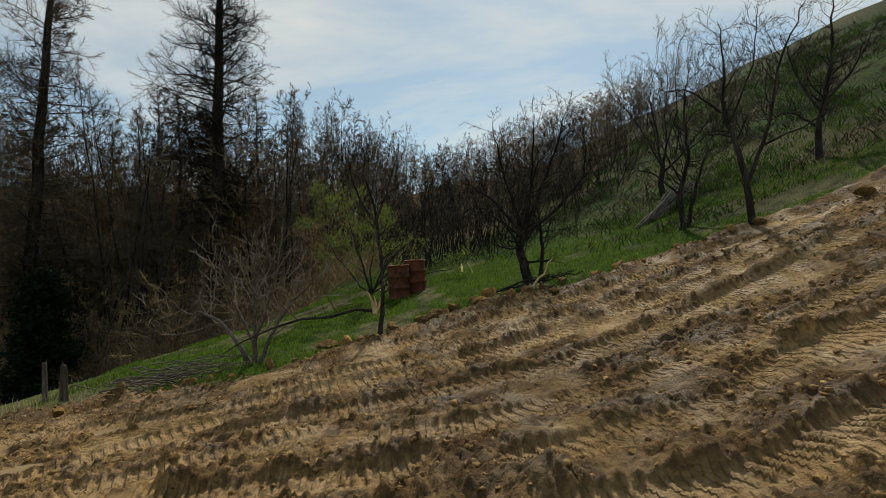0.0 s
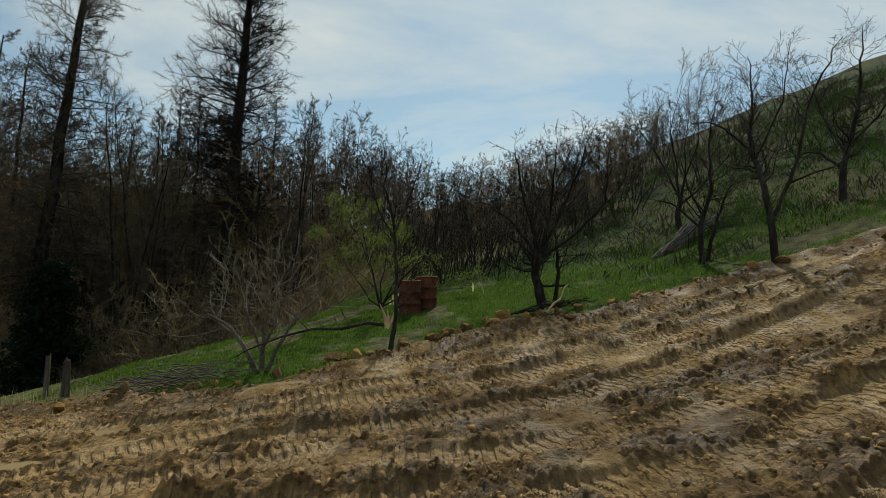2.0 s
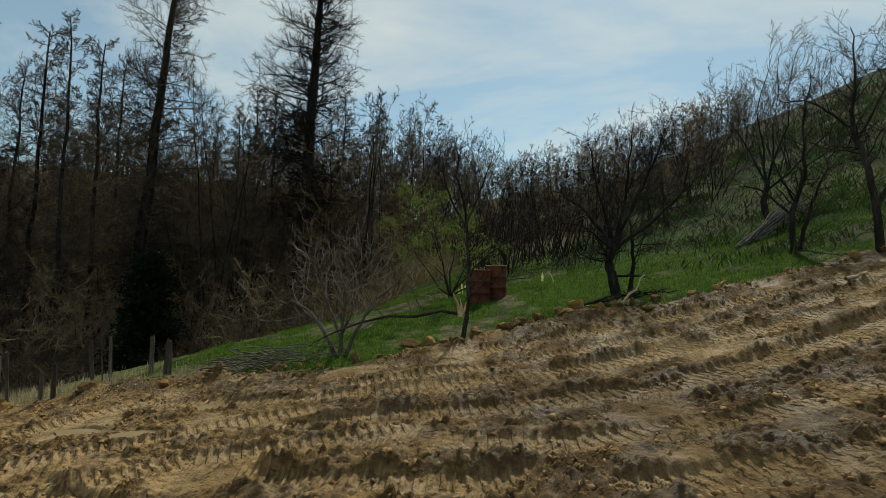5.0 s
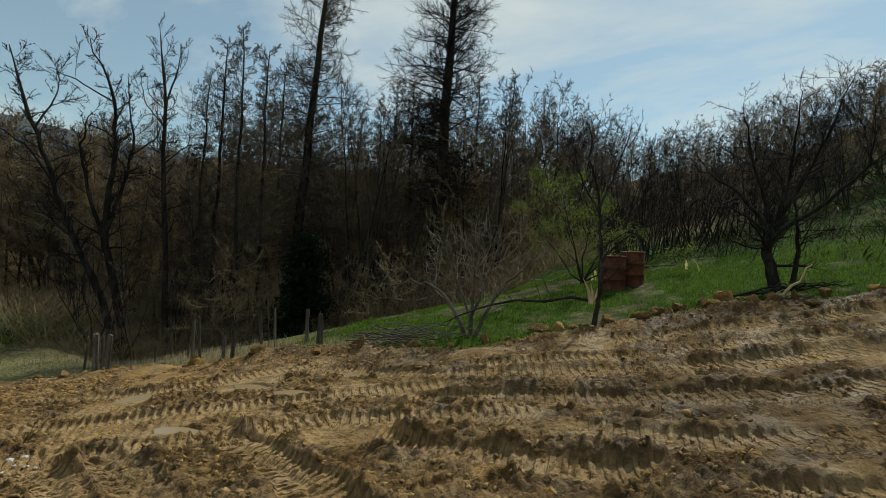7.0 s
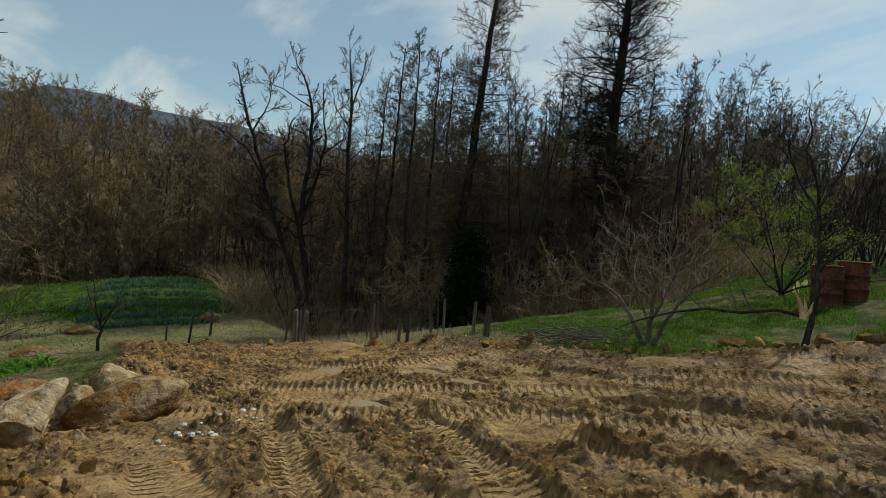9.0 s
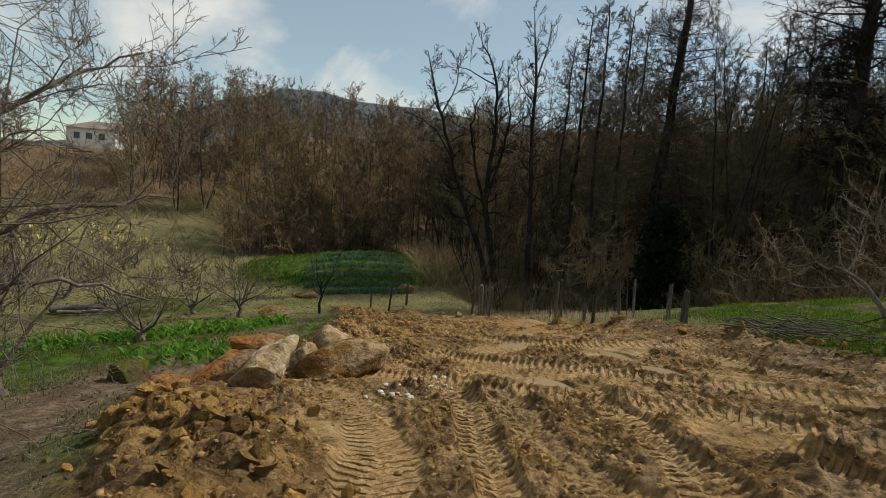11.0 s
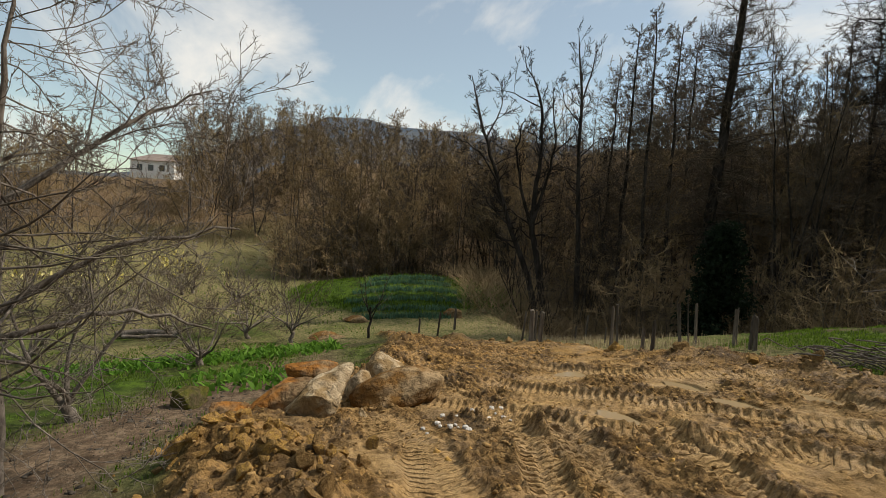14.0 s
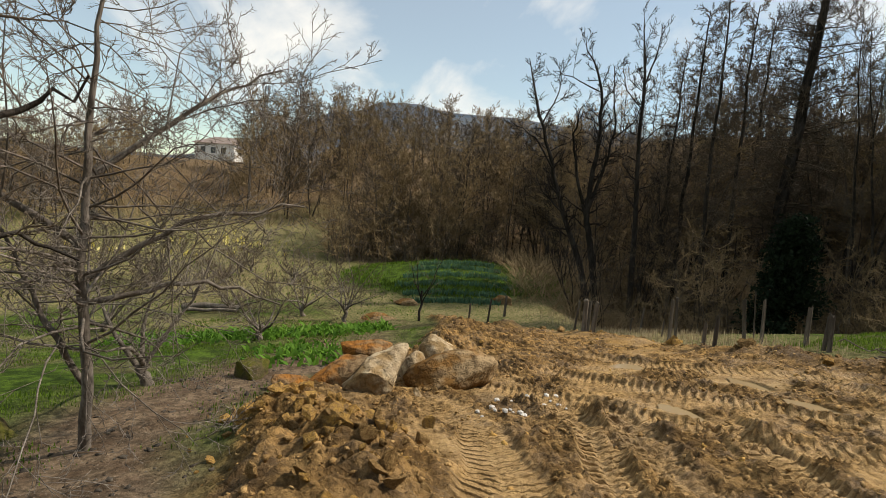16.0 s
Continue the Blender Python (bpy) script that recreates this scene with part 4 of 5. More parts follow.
# ---- trees that stand out ----
def limb_tree(root, stems, seed, bark, twig, boughs=14, reach=1.6, fine=0.006, sub=4, levels=2, angle=55, rise=0.35, stub=0.0):
    """A tree from the lines of its stems: (across, up, radius) from the foot, as seen from the field."""
    rng = np.random.default_rng(seed)
    trunk, crown, tips = Wood(), Wood(), []
    for stem in stems:
        ctrl = np.array([(x, 0.0, z) for x, z, r in stem])
        rad = np.array([r for x, z, r in stem])
        s = np.linspace(0, len(stem) - 1, 4 * len(stem))
        pts = np.stack([np.interp(s, range(len(stem)), ctrl[:, k]) for k in range(3)], 1)
        pts[1:-1] = 0.25 * pts[:-2] + 0.5 * pts[1:-1] + 0.25 * pts[2:]
        pts += rng.normal(size=pts.shape) * 0.035 * np.linspace(0, 1, len(pts))[:, None]
        pts[:, 1] += np.cumsum(rng.normal(size=len(pts))) * 0.06
        trunk.limb(pts, np.interp(s, range(len(stem)), rad), 8)
        n = max(2, int(boughs * (stem[-1][1] - stem[0][1]) / max(t[-1][1] for t in stems)))
        for k in range(n):
            s1 = 0.3 + 0.69 * (k + rng.random()) / n
            p, d = along(pts, s1)
            L = reach * (0.4 + 0.9 * rng.random()) * (1.15 - 0.55 * s1)
            r = 0.34 * np.interp(s1 * (len(stem) - 1), range(len(stem)), rad)
            line = bough(rng, p, sprout(rng, d, angle * (0.7 + 0.6 * rng.random())), L, 0.2, rise, 6)
            crown.limb(line, np.linspace(r, max(fine, stub * r), len(line)), 5)
            twigs(rng, crown, line, L, r, levels, (sub, 0.46, 44, 0.17, 0.3), tips, 0.2, fine)
    return tree_parts(root, trunk, crown, bark, twig)


DEAD = [
    (-54.8, 22.5, [[(-0.2, -0.2, 0.20), (-0.95, 2.4, 0.16), (-1.8, 4.2, 0.13), (-2.5, 6.2, 0.11), (-3.3, 8.5, 0.08), (-3.9, 10.6, 0.018)],
                   [(-2.5, 6.2, 0.06), (-3.2, 7.3, 0.045), (-4.3, 7.9, 0.015)], [(-3.1, 8.0, 0.05), (-2.6, 9.2, 0.03), (-2.5, 10.2, 0.012)], [(-1.8, 4.3, 0.05), (-2.7, 5.1, 0.035), (-3.3, 6.0, 0.012)]], 1.0),
    (-54.1, 22.0, [[(-0.2, -0.2, 0.20), (-0.85, 3.3, 0.17), (-1.2, 4.6, 0.15), (-1.0, 7.5, 0.11), (-1.15, 9.6, 0.07), (-2.0, 11.5, 0.018)],
                   [(-1.2, 4.5, 0.10), (-1.7, 6.0, 0.08), (-2.05, 7.8, 0.055), (-1.8, 8.9, 0.018)], [(-1.1, 4.8, 0.10), (-0.75, 6.3, 0.08), (-0.45, 7.8, 0.055), (-0.8, 10.4, 0.015)],
                   [(-1.15, 9.4, 0.04), (-2.4, 10.0, 0.025), (-3.1, 10.2, 0.012)], [(-0.5, 7.6, 0.04), (0.3, 8.4, 0.03), (0.5, 9.6, 0.012)]], 1.0),
    (-50.8, 23.5, [[(-0.3, -0.2, 0.17), (-0.5, 3.7, 0.14), (-0.75, 6.9, 0.11), (-0.85, 9.9, 0.08), (-1.25, 12.5, 0.018)], [(-0.85, 9.8, 0.055), (-0.5, 11.2, 0.035), (-0.4, 12.2, 0.012)],
                   [(-0.8, 8.8, 0.04), (-1.6, 9.7, 0.025), (-1.8, 10.8, 0.012)], [(-0.75, 7.4, 0.04), (0.0, 8.2, 0.025), (0.5, 8.3, 0.012)]], 0.9),
]
for k, (az, dist, stems, reach) in enumerate(DEAD):
    root = tagged(new("dead_tree"), "gnarled half-dead tree with dark crooked stubby limbs", "tree", "dead trees")
    stems = [[(x, z, 0.78 * r) for x, z, r in stem] for stem in stems]
    limb_tree(root, stems, 200 + k, BARK, TWIG_DARK, 44, 1.2 * reach, 0.0085, 7, 2, 55, 0.5, 0.25)
    stand(root, *polar(az, dist), -az)

# the sapling by the edge of the mud whose low limb was torn off
root = tagged(new("broken_tree"), "slim bare fruit tree with a torn lower limb", "tree")
limb_tree(root, [[(0, -0.15, 0.075), (0.06, 0.5, 0.062), (0.12, 1.1, 0.052), (0.10, 2.2, 0.043), (0.0, 3.2, 0.034), (-0.25, 4.2, 0.025), (-0.35, 5.3, 0.008)],
                 [(0.0, 3.1, 0.035), (0.3, 3.9, 0.022), (0.6, 5.0, 0.007)], [(0.12, 1.85, 0.03), (0.7, 2.45, 0.02), (1.5, 2.9, 0.008)],
                 [(0.02, 2.9, 0.03), (-0.5, 3.7, 0.02), (-0.75, 4.9, 0.007)]], 211, BARK, TWIG_DARK, 24, 1.0, 0.0034, 6, 2, 46, 0.5)
stand(root, -1.25, 9.7, 8, 0.76)
rng = np.random.default_rng(212)
limb, shoots, tips = Wood(), Wood(), []
line = np.array([(0, 0, 0.46), (-0.35, -0.05, 0.50), (-0.8, -0.1, 0.38), (-1.3, -0.12, 0.36), (-1.8, -0.2, 0.22), (-2.3, -0.3, 0.0), (-2.6, -0.35, -0.18)])
limb.limb(line, [0.032, 0.03, 0.027, 0.023, 0.018, 0.012, 0.006], 7)
twigs(rng, shoots, line, 2.4, 0.035, 2, (8, 0.34, 55, 0.2, 0.3), tips, 0.25, 0.006)
root = tagged(new("torn_branch"), "torn-off limb hanging to the grass from a broken tree", "branch")
ob = new("limb", limb.mesh("limb", BARK))
ob.parent = root
ob = new("twig", shoots.mesh("twig", TWIG))
ob.parent = root
split = Wood()
for end in ((-0.16, 0.02, 0.36), (-0.02, 0.0, 0.26), (0.10, 0.02, 0.20), (-0.08, 0.03, 0.22)):
    e = np.array(end)
    split.limb([np.array((0, 0, -0.06)), e * 0.5 + (0.03, 0, -0.02), e + (0, 0, 0.02)], [0.045, 0.028, 0.004], 5)
ob = new("split_wood", split.mesh("split_wood", SPLIT))
ob.parent = root
ob.location = (0, -0.07, 0.48)
ob["label"] = "pale freshly splintered wood"
root.matrix_world = pose(-1.27, 9.45, height(-1.25, 9.5), 0, 0, 6)

ORCHARD = [
    ("fruit_tree", "bare fruit tree with upright shoots on the slope", (8.3, 19.5), dict(seed=226, tall=6.8, radius=0.10, fork=0.2, limbs=6, spread=26, sub=8, levels=3, rise=0.5, wander=0.14), BARK, TWIG, 20),
    ("fruit_tree", "small pale bare tree forked low above the path", (-8.6, -1.75), dict(seed=233, tall=3.0, radius=0.075, fork=0.15, limbs=4, spread=32, sub=5, levels=3, rise=0.4, wander=0.16), PALE_BARK, PALE_BARK, 60),
    ("fig_shrub", "low bare fig with many crooked grey shoots", (-12.9, -0.3), dict(seed=234, tall=2.2, radius=0.07, fork=0.2, limbs=7, spread=62, sub=6, levels=3, rise=0.5, wander=0.2), PALE_BARK, TWIG, 0),
    ("fig_shrub", "low bare fig with many crooked grey shoots", (-15.2, 2.0), dict(seed=235, tall=2.3, radius=0.06, fork=0.2, limbs=7, spread=50, sub=6, levels=3, rise=0.6, wander=0.2), PALE_BARK, TWIG, 0),
    ("fig_shrub", "low bare fig with many crooked grey shoots", (-16.4, 0.9), dict(seed=236, tall=2.4, radius=0.06, fork=0.2, limbs=7, spread=52, sub=6, levels=3, rise=0.6, wander=0.2), PALE_BARK, TWIG, 50),
    ("fruit_tree", "thin bare sapling by the garden", (-15.0, 4.15), dict(seed=237, tall=2.6, radius=0.035, fork=0.4, limbs=4, spread=30, sub=4, levels=2, rise=0.5), BARK, TWIG, 0),
    ("fig_shrub", "tangled bare grey shrub beside the field", (-14.8, -3.9), dict(seed=238, tall=2.6, radius=0.07, fork=0.12, limbs=8, spread=55, sub=6, levels=3, rise=0.4, wander=0.22), PALE_BARK, TWIG, 0),
    ("fig_shrub", "tangled bare grey shrub beside the field", (-17.5, -1.2), dict(seed=239, tall=2.4, radius=0.07, fork=0.12, limbs=8, spread=55, sub=6, levels=3, rise=0.4, wander=0.22), PALE_BARK, TWIG, 90),
]
for name, label, (x, y), spec, bark, twig, turn in ORCHARD:
    made = orchard_tree(**spec)
    root = tagged(new(name), label, "shrub" if name == "fig_shrub" else "tree", "orchard trees")
    tree_parts(root, *made[:2], bark, twig)
    stand(root, x, y, turn)
for k in range(11):
    x, y = -19 - 9 * rng.random(), -9 + 12 * rng.random()
    src = [o for o in scene.objects if o.name.startswith("fig_shrub") and o.parent is None][k % 4]
    stand(copy_thing(src, Matrix()), x, y, 360 * rng.random(), 0.75 + 0.5 * rng.random())

root = tagged(new("fruit_tree"), "low spreading bare tree with pale grey curling branches", "tree", "orchard trees")
limb_tree(root, [[(0, -0.12, 0.065), (-0.15, 0.3, 0.05), (-0.55, 0.9, 0.035), (-1.0, 1.2, 0.022), (-1.8, 1.0, 0.008)], [(0.02, -0.1, 0.06), (0.02, 0.7, 0.04), (0.06, 1.6, 0.025), (0.1, 2.4, 0.008)],
                 [(0, 0.5, 0.03), (-0.35, 1.3, 0.022), (-0.6, 2.1, 0.007)], [(0.05, -0.1, 0.05), (0.3, 0.6, 0.035), (0.8, 1.4, 0.02), (1.5, 1.95, 0.007)], [(0.03, 0.6, 0.03), (0.35, 1.5, 0.02), (0.5, 2.3, 0.007)]],
          221, PALE_BARK, ASH_BARK, 14, 1.25, 0.006, 3, 2, 52, 0.9)
stand(root, -3.5, 9.4, 20, 0.95)
BANK = [
    ("old bare fruit tree with a thick split trunk and wide crown", (2.05, 12.3), 222, 30, 1.5, 7,
     [[(0, -0.15, 0.15), (-0.28, 0.9, 0.12), (-0.22, 1.5, 0.09)], [(-0.22, 1.45, 0.06), (-1.0, 2.4, 0.04), (-1.9, 2.9, 0.008)], [(-0.2, 1.5, 0.055), (-0.6, 2.8, 0.035), (-1.0, 4.5, 0.008)],
      [(-0.15, 1.5, 0.055), (0.1, 2.8, 0.035), (0.2, 4.7, 0.008)], [(-0.1, 1.4, 0.06), (0.7, 2.0, 0.045), (1.5, 2.9, 0.03), (1.5, 3.9, 0.008)], [(-0.1, 1.6, 0.05), (0.6, 3.2, 0.03), (1.1, 4.8, 0.008)],
      [(0.22, -0.1, 0.07), (0.34, 1.0, 0.05), (0.2, 2.2, 0.03), (0.6, 3.6, 0.008)], [(-0.2, 1.3, 0.04), (-0.9, 1.9, 0.025), (-1.6, 2.0, 0.008)]]),
    ("slender bare fruit tree with upright forked limbs", (6.85, 11.4), 224, 30, 1.2, 6,
     [[(0, -0.15, 0.10), (-0.12, 1.3, 0.08), (-0.4, 2.6, 0.065), (-0.57, 3.1, 0.05), (-0.5, 4.3, 0.03), (-0.6, 5.6, 0.008)], [(-0.57, 3.1, 0.04), (-1.2, 3.7, 0.025), (-2.2, 4.0, 0.008)],
      [(-0.05, 1.3, 0.055), (0.33, 2.3, 0.045), (0.75, 4.3, 0.028), (1.3, 5.6, 0.008)], [(0.2, 2.1, 0.035), (1.2, 2.5, 0.022), (2.0, 2.9, 0.008)], [(-0.45, 2.8, 0.035), (0.1, 4.0, 0.02), (0.3, 5.6, 0.007)]]),
    ("small dark bare plum tree on the bank", (6.2, 13.3), 223, 26, 1.2, 6,
     [[(0, -0.15, 0.09), (-0.1, 1.2, 0.07), (0.2, 2.2, 0.05), (0.1, 3.6, 0.03), (0.3, 4.8, 0.008)], [(0.05, -0.1, 0.07), (0.25, 1.0, 0.05), (0.6, 2.2, 0.03), (1.0, 3.4, 0.008)], [(-0.1, 1.2, 0.04), (-0.8, 1.9, 0.025), (-1.5, 2.1, 0.008)],
      [(0.0, 1.5, 0.035), (-0.5, 2.6, 0.022), (-0.9, 3.9, 0.007)]]),
    ("bare dark fruit tree high on the bank", (10.7, 14.6), 225, 30, 1.4, 6,
     [[(0, -0.15, 0.13), (0.0, 1.2, 0.10), (0.3, 2.5, 0.075), (0.5, 4.0, 0.045), (0.6, 5.8, 0.01)], [(0, 1.2, 0.05), (-0.7, 1.9, 0.035), (-1.6, 1.8, 0.008)], [(0.1, 1.7, 0.05), (-0.5, 3.0, 0.035), (-0.9, 4.8, 0.008)], [(0.2, 2.0, 0.05), (1.0, 2.9, 0.035), (1.7, 4.4, 0.008)]]),
]
for label, (x, y), seed, boughs, reach, sub_count, stems in BANK:
    root = tagged(new("fruit_tree"), label, "tree", "orchard trees")
    limb_tree(root, stems, seed, BARK, TWIG_DARK, boughs + 6, reach, 0.0036, sub_count, 2, 58, 0.35)
    stand(root, x, y, -math.degrees(math.atan2(x, y)), 0.87)
root = tagged(new("walnut_tree"), "pale-barked bare walnut with low arching branches by the path", "tree", "orchard trees")
limb_tree(root, [[(0, -0.15, 0.06), (0.02, 0.9, 0.045), (-0.05, 2.0, 0.038), (0.02, 3.0, 0.028), (0.1, 4.4, 0.01)], [(0.0, 0.75, 0.03), (-0.3, 1.4, 0.024), (-0.6, 2.3, 0.01)],
                 [(0.0, 1.7, 0.035), (0.8, 2.3, 0.025), (1.9, 2.5, 0.01)], [(0, 2.0, 0.035), (-0.8, 2.6, 0.025), (-1.7, 2.9, 0.01)], [(0.0, 2.6, 0.03), (0.9, 3.4, 0.02), (1.6, 3.9, 0.008)], [(0.0, 1.5, 0.03), (0.9, 1.7, 0.02), (1.7, 1.45, 0.008)]],
          231, PALE_BARK, PALE_BARK, 60, 1.9, 0.0028, 6, 3, 78, 0.0)
stand(root, -6.1, -1.75, 106)
root = tagged(new("walnut_tree"), "bare walnut with long dark overhanging branches", "tree", "orchard trees")
limb_tree(root, [[(0, -0.15, 0.13), (0.05, 1.4, 0.11), (0.2, 2.4, 0.075), (0.3, 3.0, 0.05), (0.6, 3.7, 0.03), (1.15, 4.4, 0.008)], [(0.2, 2.6, 0.05), (0.0, 3.6, 0.03), (0.2, 4.8, 0.01)],
                 [(0.2, 2.3, 0.035), (0.6, 2.6, 0.022), (1.1, 2.9, 0.008)], [(0.1, 1.7, 0.03), (0.5, 2.0, 0.02), (0.95, 1.8, 0.007)], [(0.3, 3.0, 0.03), (0.6, 4.1, 0.02), (0.9, 4.9, 0.008)]],
          232, BARK, TWIG, 36, 0.95, 0.0028, 5, 3, 55, 0.3)
stand(root, -4.1, -2.25, 118)

# a willow bush coming into leaf behind the broken tree
made = orchard_tree(seed=241, tall=3.6, radius=0.08, fork=0.06, limbs=8, spread=48, sub=5, levels=3, rise=0.5, wander=0.18)
root = tagged(new("willow_bush"), "willow bush with its first yellow-green leaves", "shrub")
tree_parts(root, *made[:2], BARK, TWIG, np.asarray(made[2]), SPRING, 0.036, 9, made[3], "small yellow-green spring leaves")
stand(root, *polar(-8.3, 15.2), 30, 0.85)
# a stem hidden in ivy at the edge of the wood
made = alder(242, 5.6, 0.14, (0.2, 0), 0.05, 1.7, 60, 0.1, 5)
root = tagged(new("ivy_tree"), "dark evergreen tree smothered in ivy at the wood's edge", "tree")
tree_parts(root, *made[:2], BARK, TWIG_DARK, np.asarray(made[2]), IVY, 0.10, 6, made[3], "dense dark ivy leaves")
stand(root, *polar(-38.9, 19.5), 0, 0.72)
for k, (az, d, s) in enumerate(((-77.0, 38, 0.6), (-69.5, 40, 0.5))):
    stand(copy_thing(root, Matrix()), *polar(az, d), 90 * k, s)


# ---- drums, posts, poles ----
def turned(name, profile, mat, parent, label="", n=28, wobble=0.0, seed=0):
    """A round body from (radius, height) pairs."""
    rng = random.Random(seed)
    off = [1 + wobble * rng.uniform(-1, 1) for _ in range(n)]
    verts = [(r * off[k] * math.cos(k / n * math.tau), r * off[k] * math.sin(k / n * math.tau), z) for r, z in profile for k in range(n)]
    faces = [(a * n + k, a * n + (k + 1) % n, (a + 1) * n + (k + 1) % n, (a + 1) * n + k) for a in range(len(profile) - 1) for k in range(n)]
    return solid(name, verts, faces, mat, parent, label, True)


def oil_drum(x, y, turn, tilt):
    root = tagged(new("oil_drum"), "rusty red-brown steel oil drum standing in the grass", "drum", "oil drums")
    shell = [(0.27, 0.0), (0.285, 0.005), (0.285, 0.03), (0.278, 0.035)]
    for z in (0.29, 0.58):
        shell += [(0.28, z - 0.03), (0.298, z - 0.012), (0.298, z + 0.012), (0.28, z + 0.03)]
    shell += [(0.28, 0.84)]
    turned("shell", shell, RUST, root, "", 36, 0.006, 3)
    turned("rim", [(0.276, 0.838), (0.292, 0.842), (0.296, 0.858), (0.290, 0.872), (0.276, 0.874), (0.270, 0.862)], RUST, root, "rolled steel rim", 36)
    turned("lid", [(0.0, 0.846), (0.12, 0.847), (0.268, 0.845), (0.275, 0.86)], RUST, root, "sunken rusty lid", 36)
    turned("bung", [(0.0, 0.866), (0.03, 0.865), (0.033, 0.846)], RUST, root, "", 12).location = (0.17, 0.05, 0)
    root.matrix_world = pose(x, y, height(x, y) - 0.03, tilt, -3, turn)


oil_drum(-1.22, 13.45, 20, 1)
oil_drum(-0.82, 13.95, 70, -1)


def fence_post(x, y, tall, radius, lean_x, lean_y, seed):
    rng = np.random.default_rng(seed)
    n, rows = 9, 6
    off = 1 + 0.14 * rng.normal(size=n)
    verts, faces = [], []
    for k in range(rows):
        s = k / (rows - 1)
        z = -0.35 + (tall + 0.35) * s
        r = radius * (1.08 - 0.16 * s)
        for j in range(n):
            a = j / n * math.tau
            verts.append((lean_x * s * tall + r * off[j] * math.cos(a), lean_y * s * tall + r * off[j] * math.sin(a), z + (0.03 * rng.normal() if k == rows - 1 else 0)))
    for k in range(rows - 1):
        faces += [(k * n + j, k * n + (j + 1) % n, (k + 1) * n + (j + 1) % n, (k + 1) * n + j) for j in range(n)]
    faces.append(tuple(range((rows - 1) * n, rows * n)))
    ob = solid("fence_post", verts, faces, POST)
    ob.matrix_world = pose(x, y, height(x, y))
    tagged(ob, "weathered grey wooden fence post" + (", leaning" if abs(lean_x) > 0.09 else ""), "fence post", "fence posts")


POSTS = [(-11.35, 7.35, 1.05, 0.10, -0.03), (-11.15, 7.45, 1.0, 0.09, 0.05), (-11.75, 7.75, 1.0, 0.045, 0), (-11.95, 7.45, 0.95, 0.04, 0.1), (-9.6, 8.35, 1.1, 0.055, -0.03), (-9.7, 8.65, 1.15, 0.045, -0.1),
         (-8.5, 8.15, 0.55, 0.05, 0), (-8.2, 8.1, 0.68, 0.05, 0), (-8.75, 9.6, 1.05, 0.05, -0.16), (-8.3, 9.5, 1.05, 0.045, -0.08), (-8.5, 9.55, 1.25, 0.018, -0.12), (-7.5, 9.6, 0.9, 0.055, -0.03), (-7.05, 9.4, 0.75, 0.05, 0.02),
         (-6.9, 9.35, 0.75, 0.05, -0.07), (-14.4, 5.5, 0.65, 0.04, 0.02), (-13.8, 5.8, 0.95, 0.045, 0.1), (-15.1, 7.0, 0.8, 0.055, 0.03), (-12.3, 9.9, 0.85, 0.04, 0.06), (-11.4, 8.8, 0.5, 0.035, 0), (-10.4, 8.9, 0.45, 0.03, 0)]
for k, (x, y, tall, radius, lean) in enumerate(POSTS):
    c, s = math.cos(radians(50)), math.sin(radians(50))
    fence_post(x, y, 0.85 * tall, 0.72 * radius, lean * c, lean * s, 300 + k)


def pole(name, a, b, r0, r1, mat, label, category, group="", seed=0, bend=0.03):
    """A straightish cut pole or stick from a to b."""
    rng = np.random.default_rng(seed)
    a, b = np.array(a, float), np.array(b, float)
    pts = np.array([a + (b - a) * s for s in np.linspace(0, 1, 7)])
    pts[1:-1] += rng.normal(size=(5, 3)) * bend
    w = Wood()
    w.limb(pts, np.linspace(r0, r1, 7), 6)
    mid = pts.mean(0)
    w.verts[0] = w.verts[0] - mid
    ob = new(name, w.mesh(name, mat))
    ob.location = mid
    return tagged(ob, label, category, group)


rng = np.random.default_rng(320)
for k in range(26):
    s = rng.random()
    fx, fy = 5.75 + 0.9 * s + 0.1 * rng.normal(), 15.6 + 0.5 * s
    tx, ty = 7.6 + 0.9 * s + 0.15 * rng.normal(), 16.8 + 0.5 * s + 0.1 * rng.normal()
    lift = 0.05 + 0.55 * rng.random() * (1 - abs(s - 0.5))
    pole("cut_pole", (fx, fy, height(fx, fy) + 0.03 + 0.2 * lift), (tx, ty, height(tx, ty) + 0.25 + lift), 0.028, 0.018, PALE_BARK, "grey cut pole in a leaning stack on the bank", "pole", "stack of poles", 330 + k)
for k in range(40):
    a = rng.random() * math.pi
    x, y = -4.75 + 0.55 * rng.normal(), 9.15 + 0.22 * rng.normal()
    L = 0.35 + 0.5 * rng.random()
    dx, dy = L * math.cos(a * 0.35 - 0.4), 0.5 * L * math.sin(a)
    z = height(x, y) + 0.03 + 0.22 * rng.random()
    pole("dry_stick", (x - dx, y - dy, z + 0.06 * rng.normal()), (x + dx, y + dy, z + 0.10 * rng.normal()), 0.014, 0.005, PALE_BARK, "dry grey stick in a heap of brushwood", "stick", "brushwood heap", 400 + k, 0.035)
pole("broken_stick", (5.25, 9.75, height(5.25, 9.75) + 0.10), (5.75, 10.05, height(5.75, 10.05) + 0.12), 0.035, 0.03, SPLIT, "pale peeled stick lying on the mud's edge", "stick", "", 451, 0.01)
pole("broken_branch", (1.85, 10.95, height(1.85, 10.95) + 0.06), (2.35, 11.25, height(2.35, 11.25) + 0.55), 0.03, 0.012, SPLIT, "pale splintered branch leaning at an old tree's foot", "branch", "", 452, 0.02)
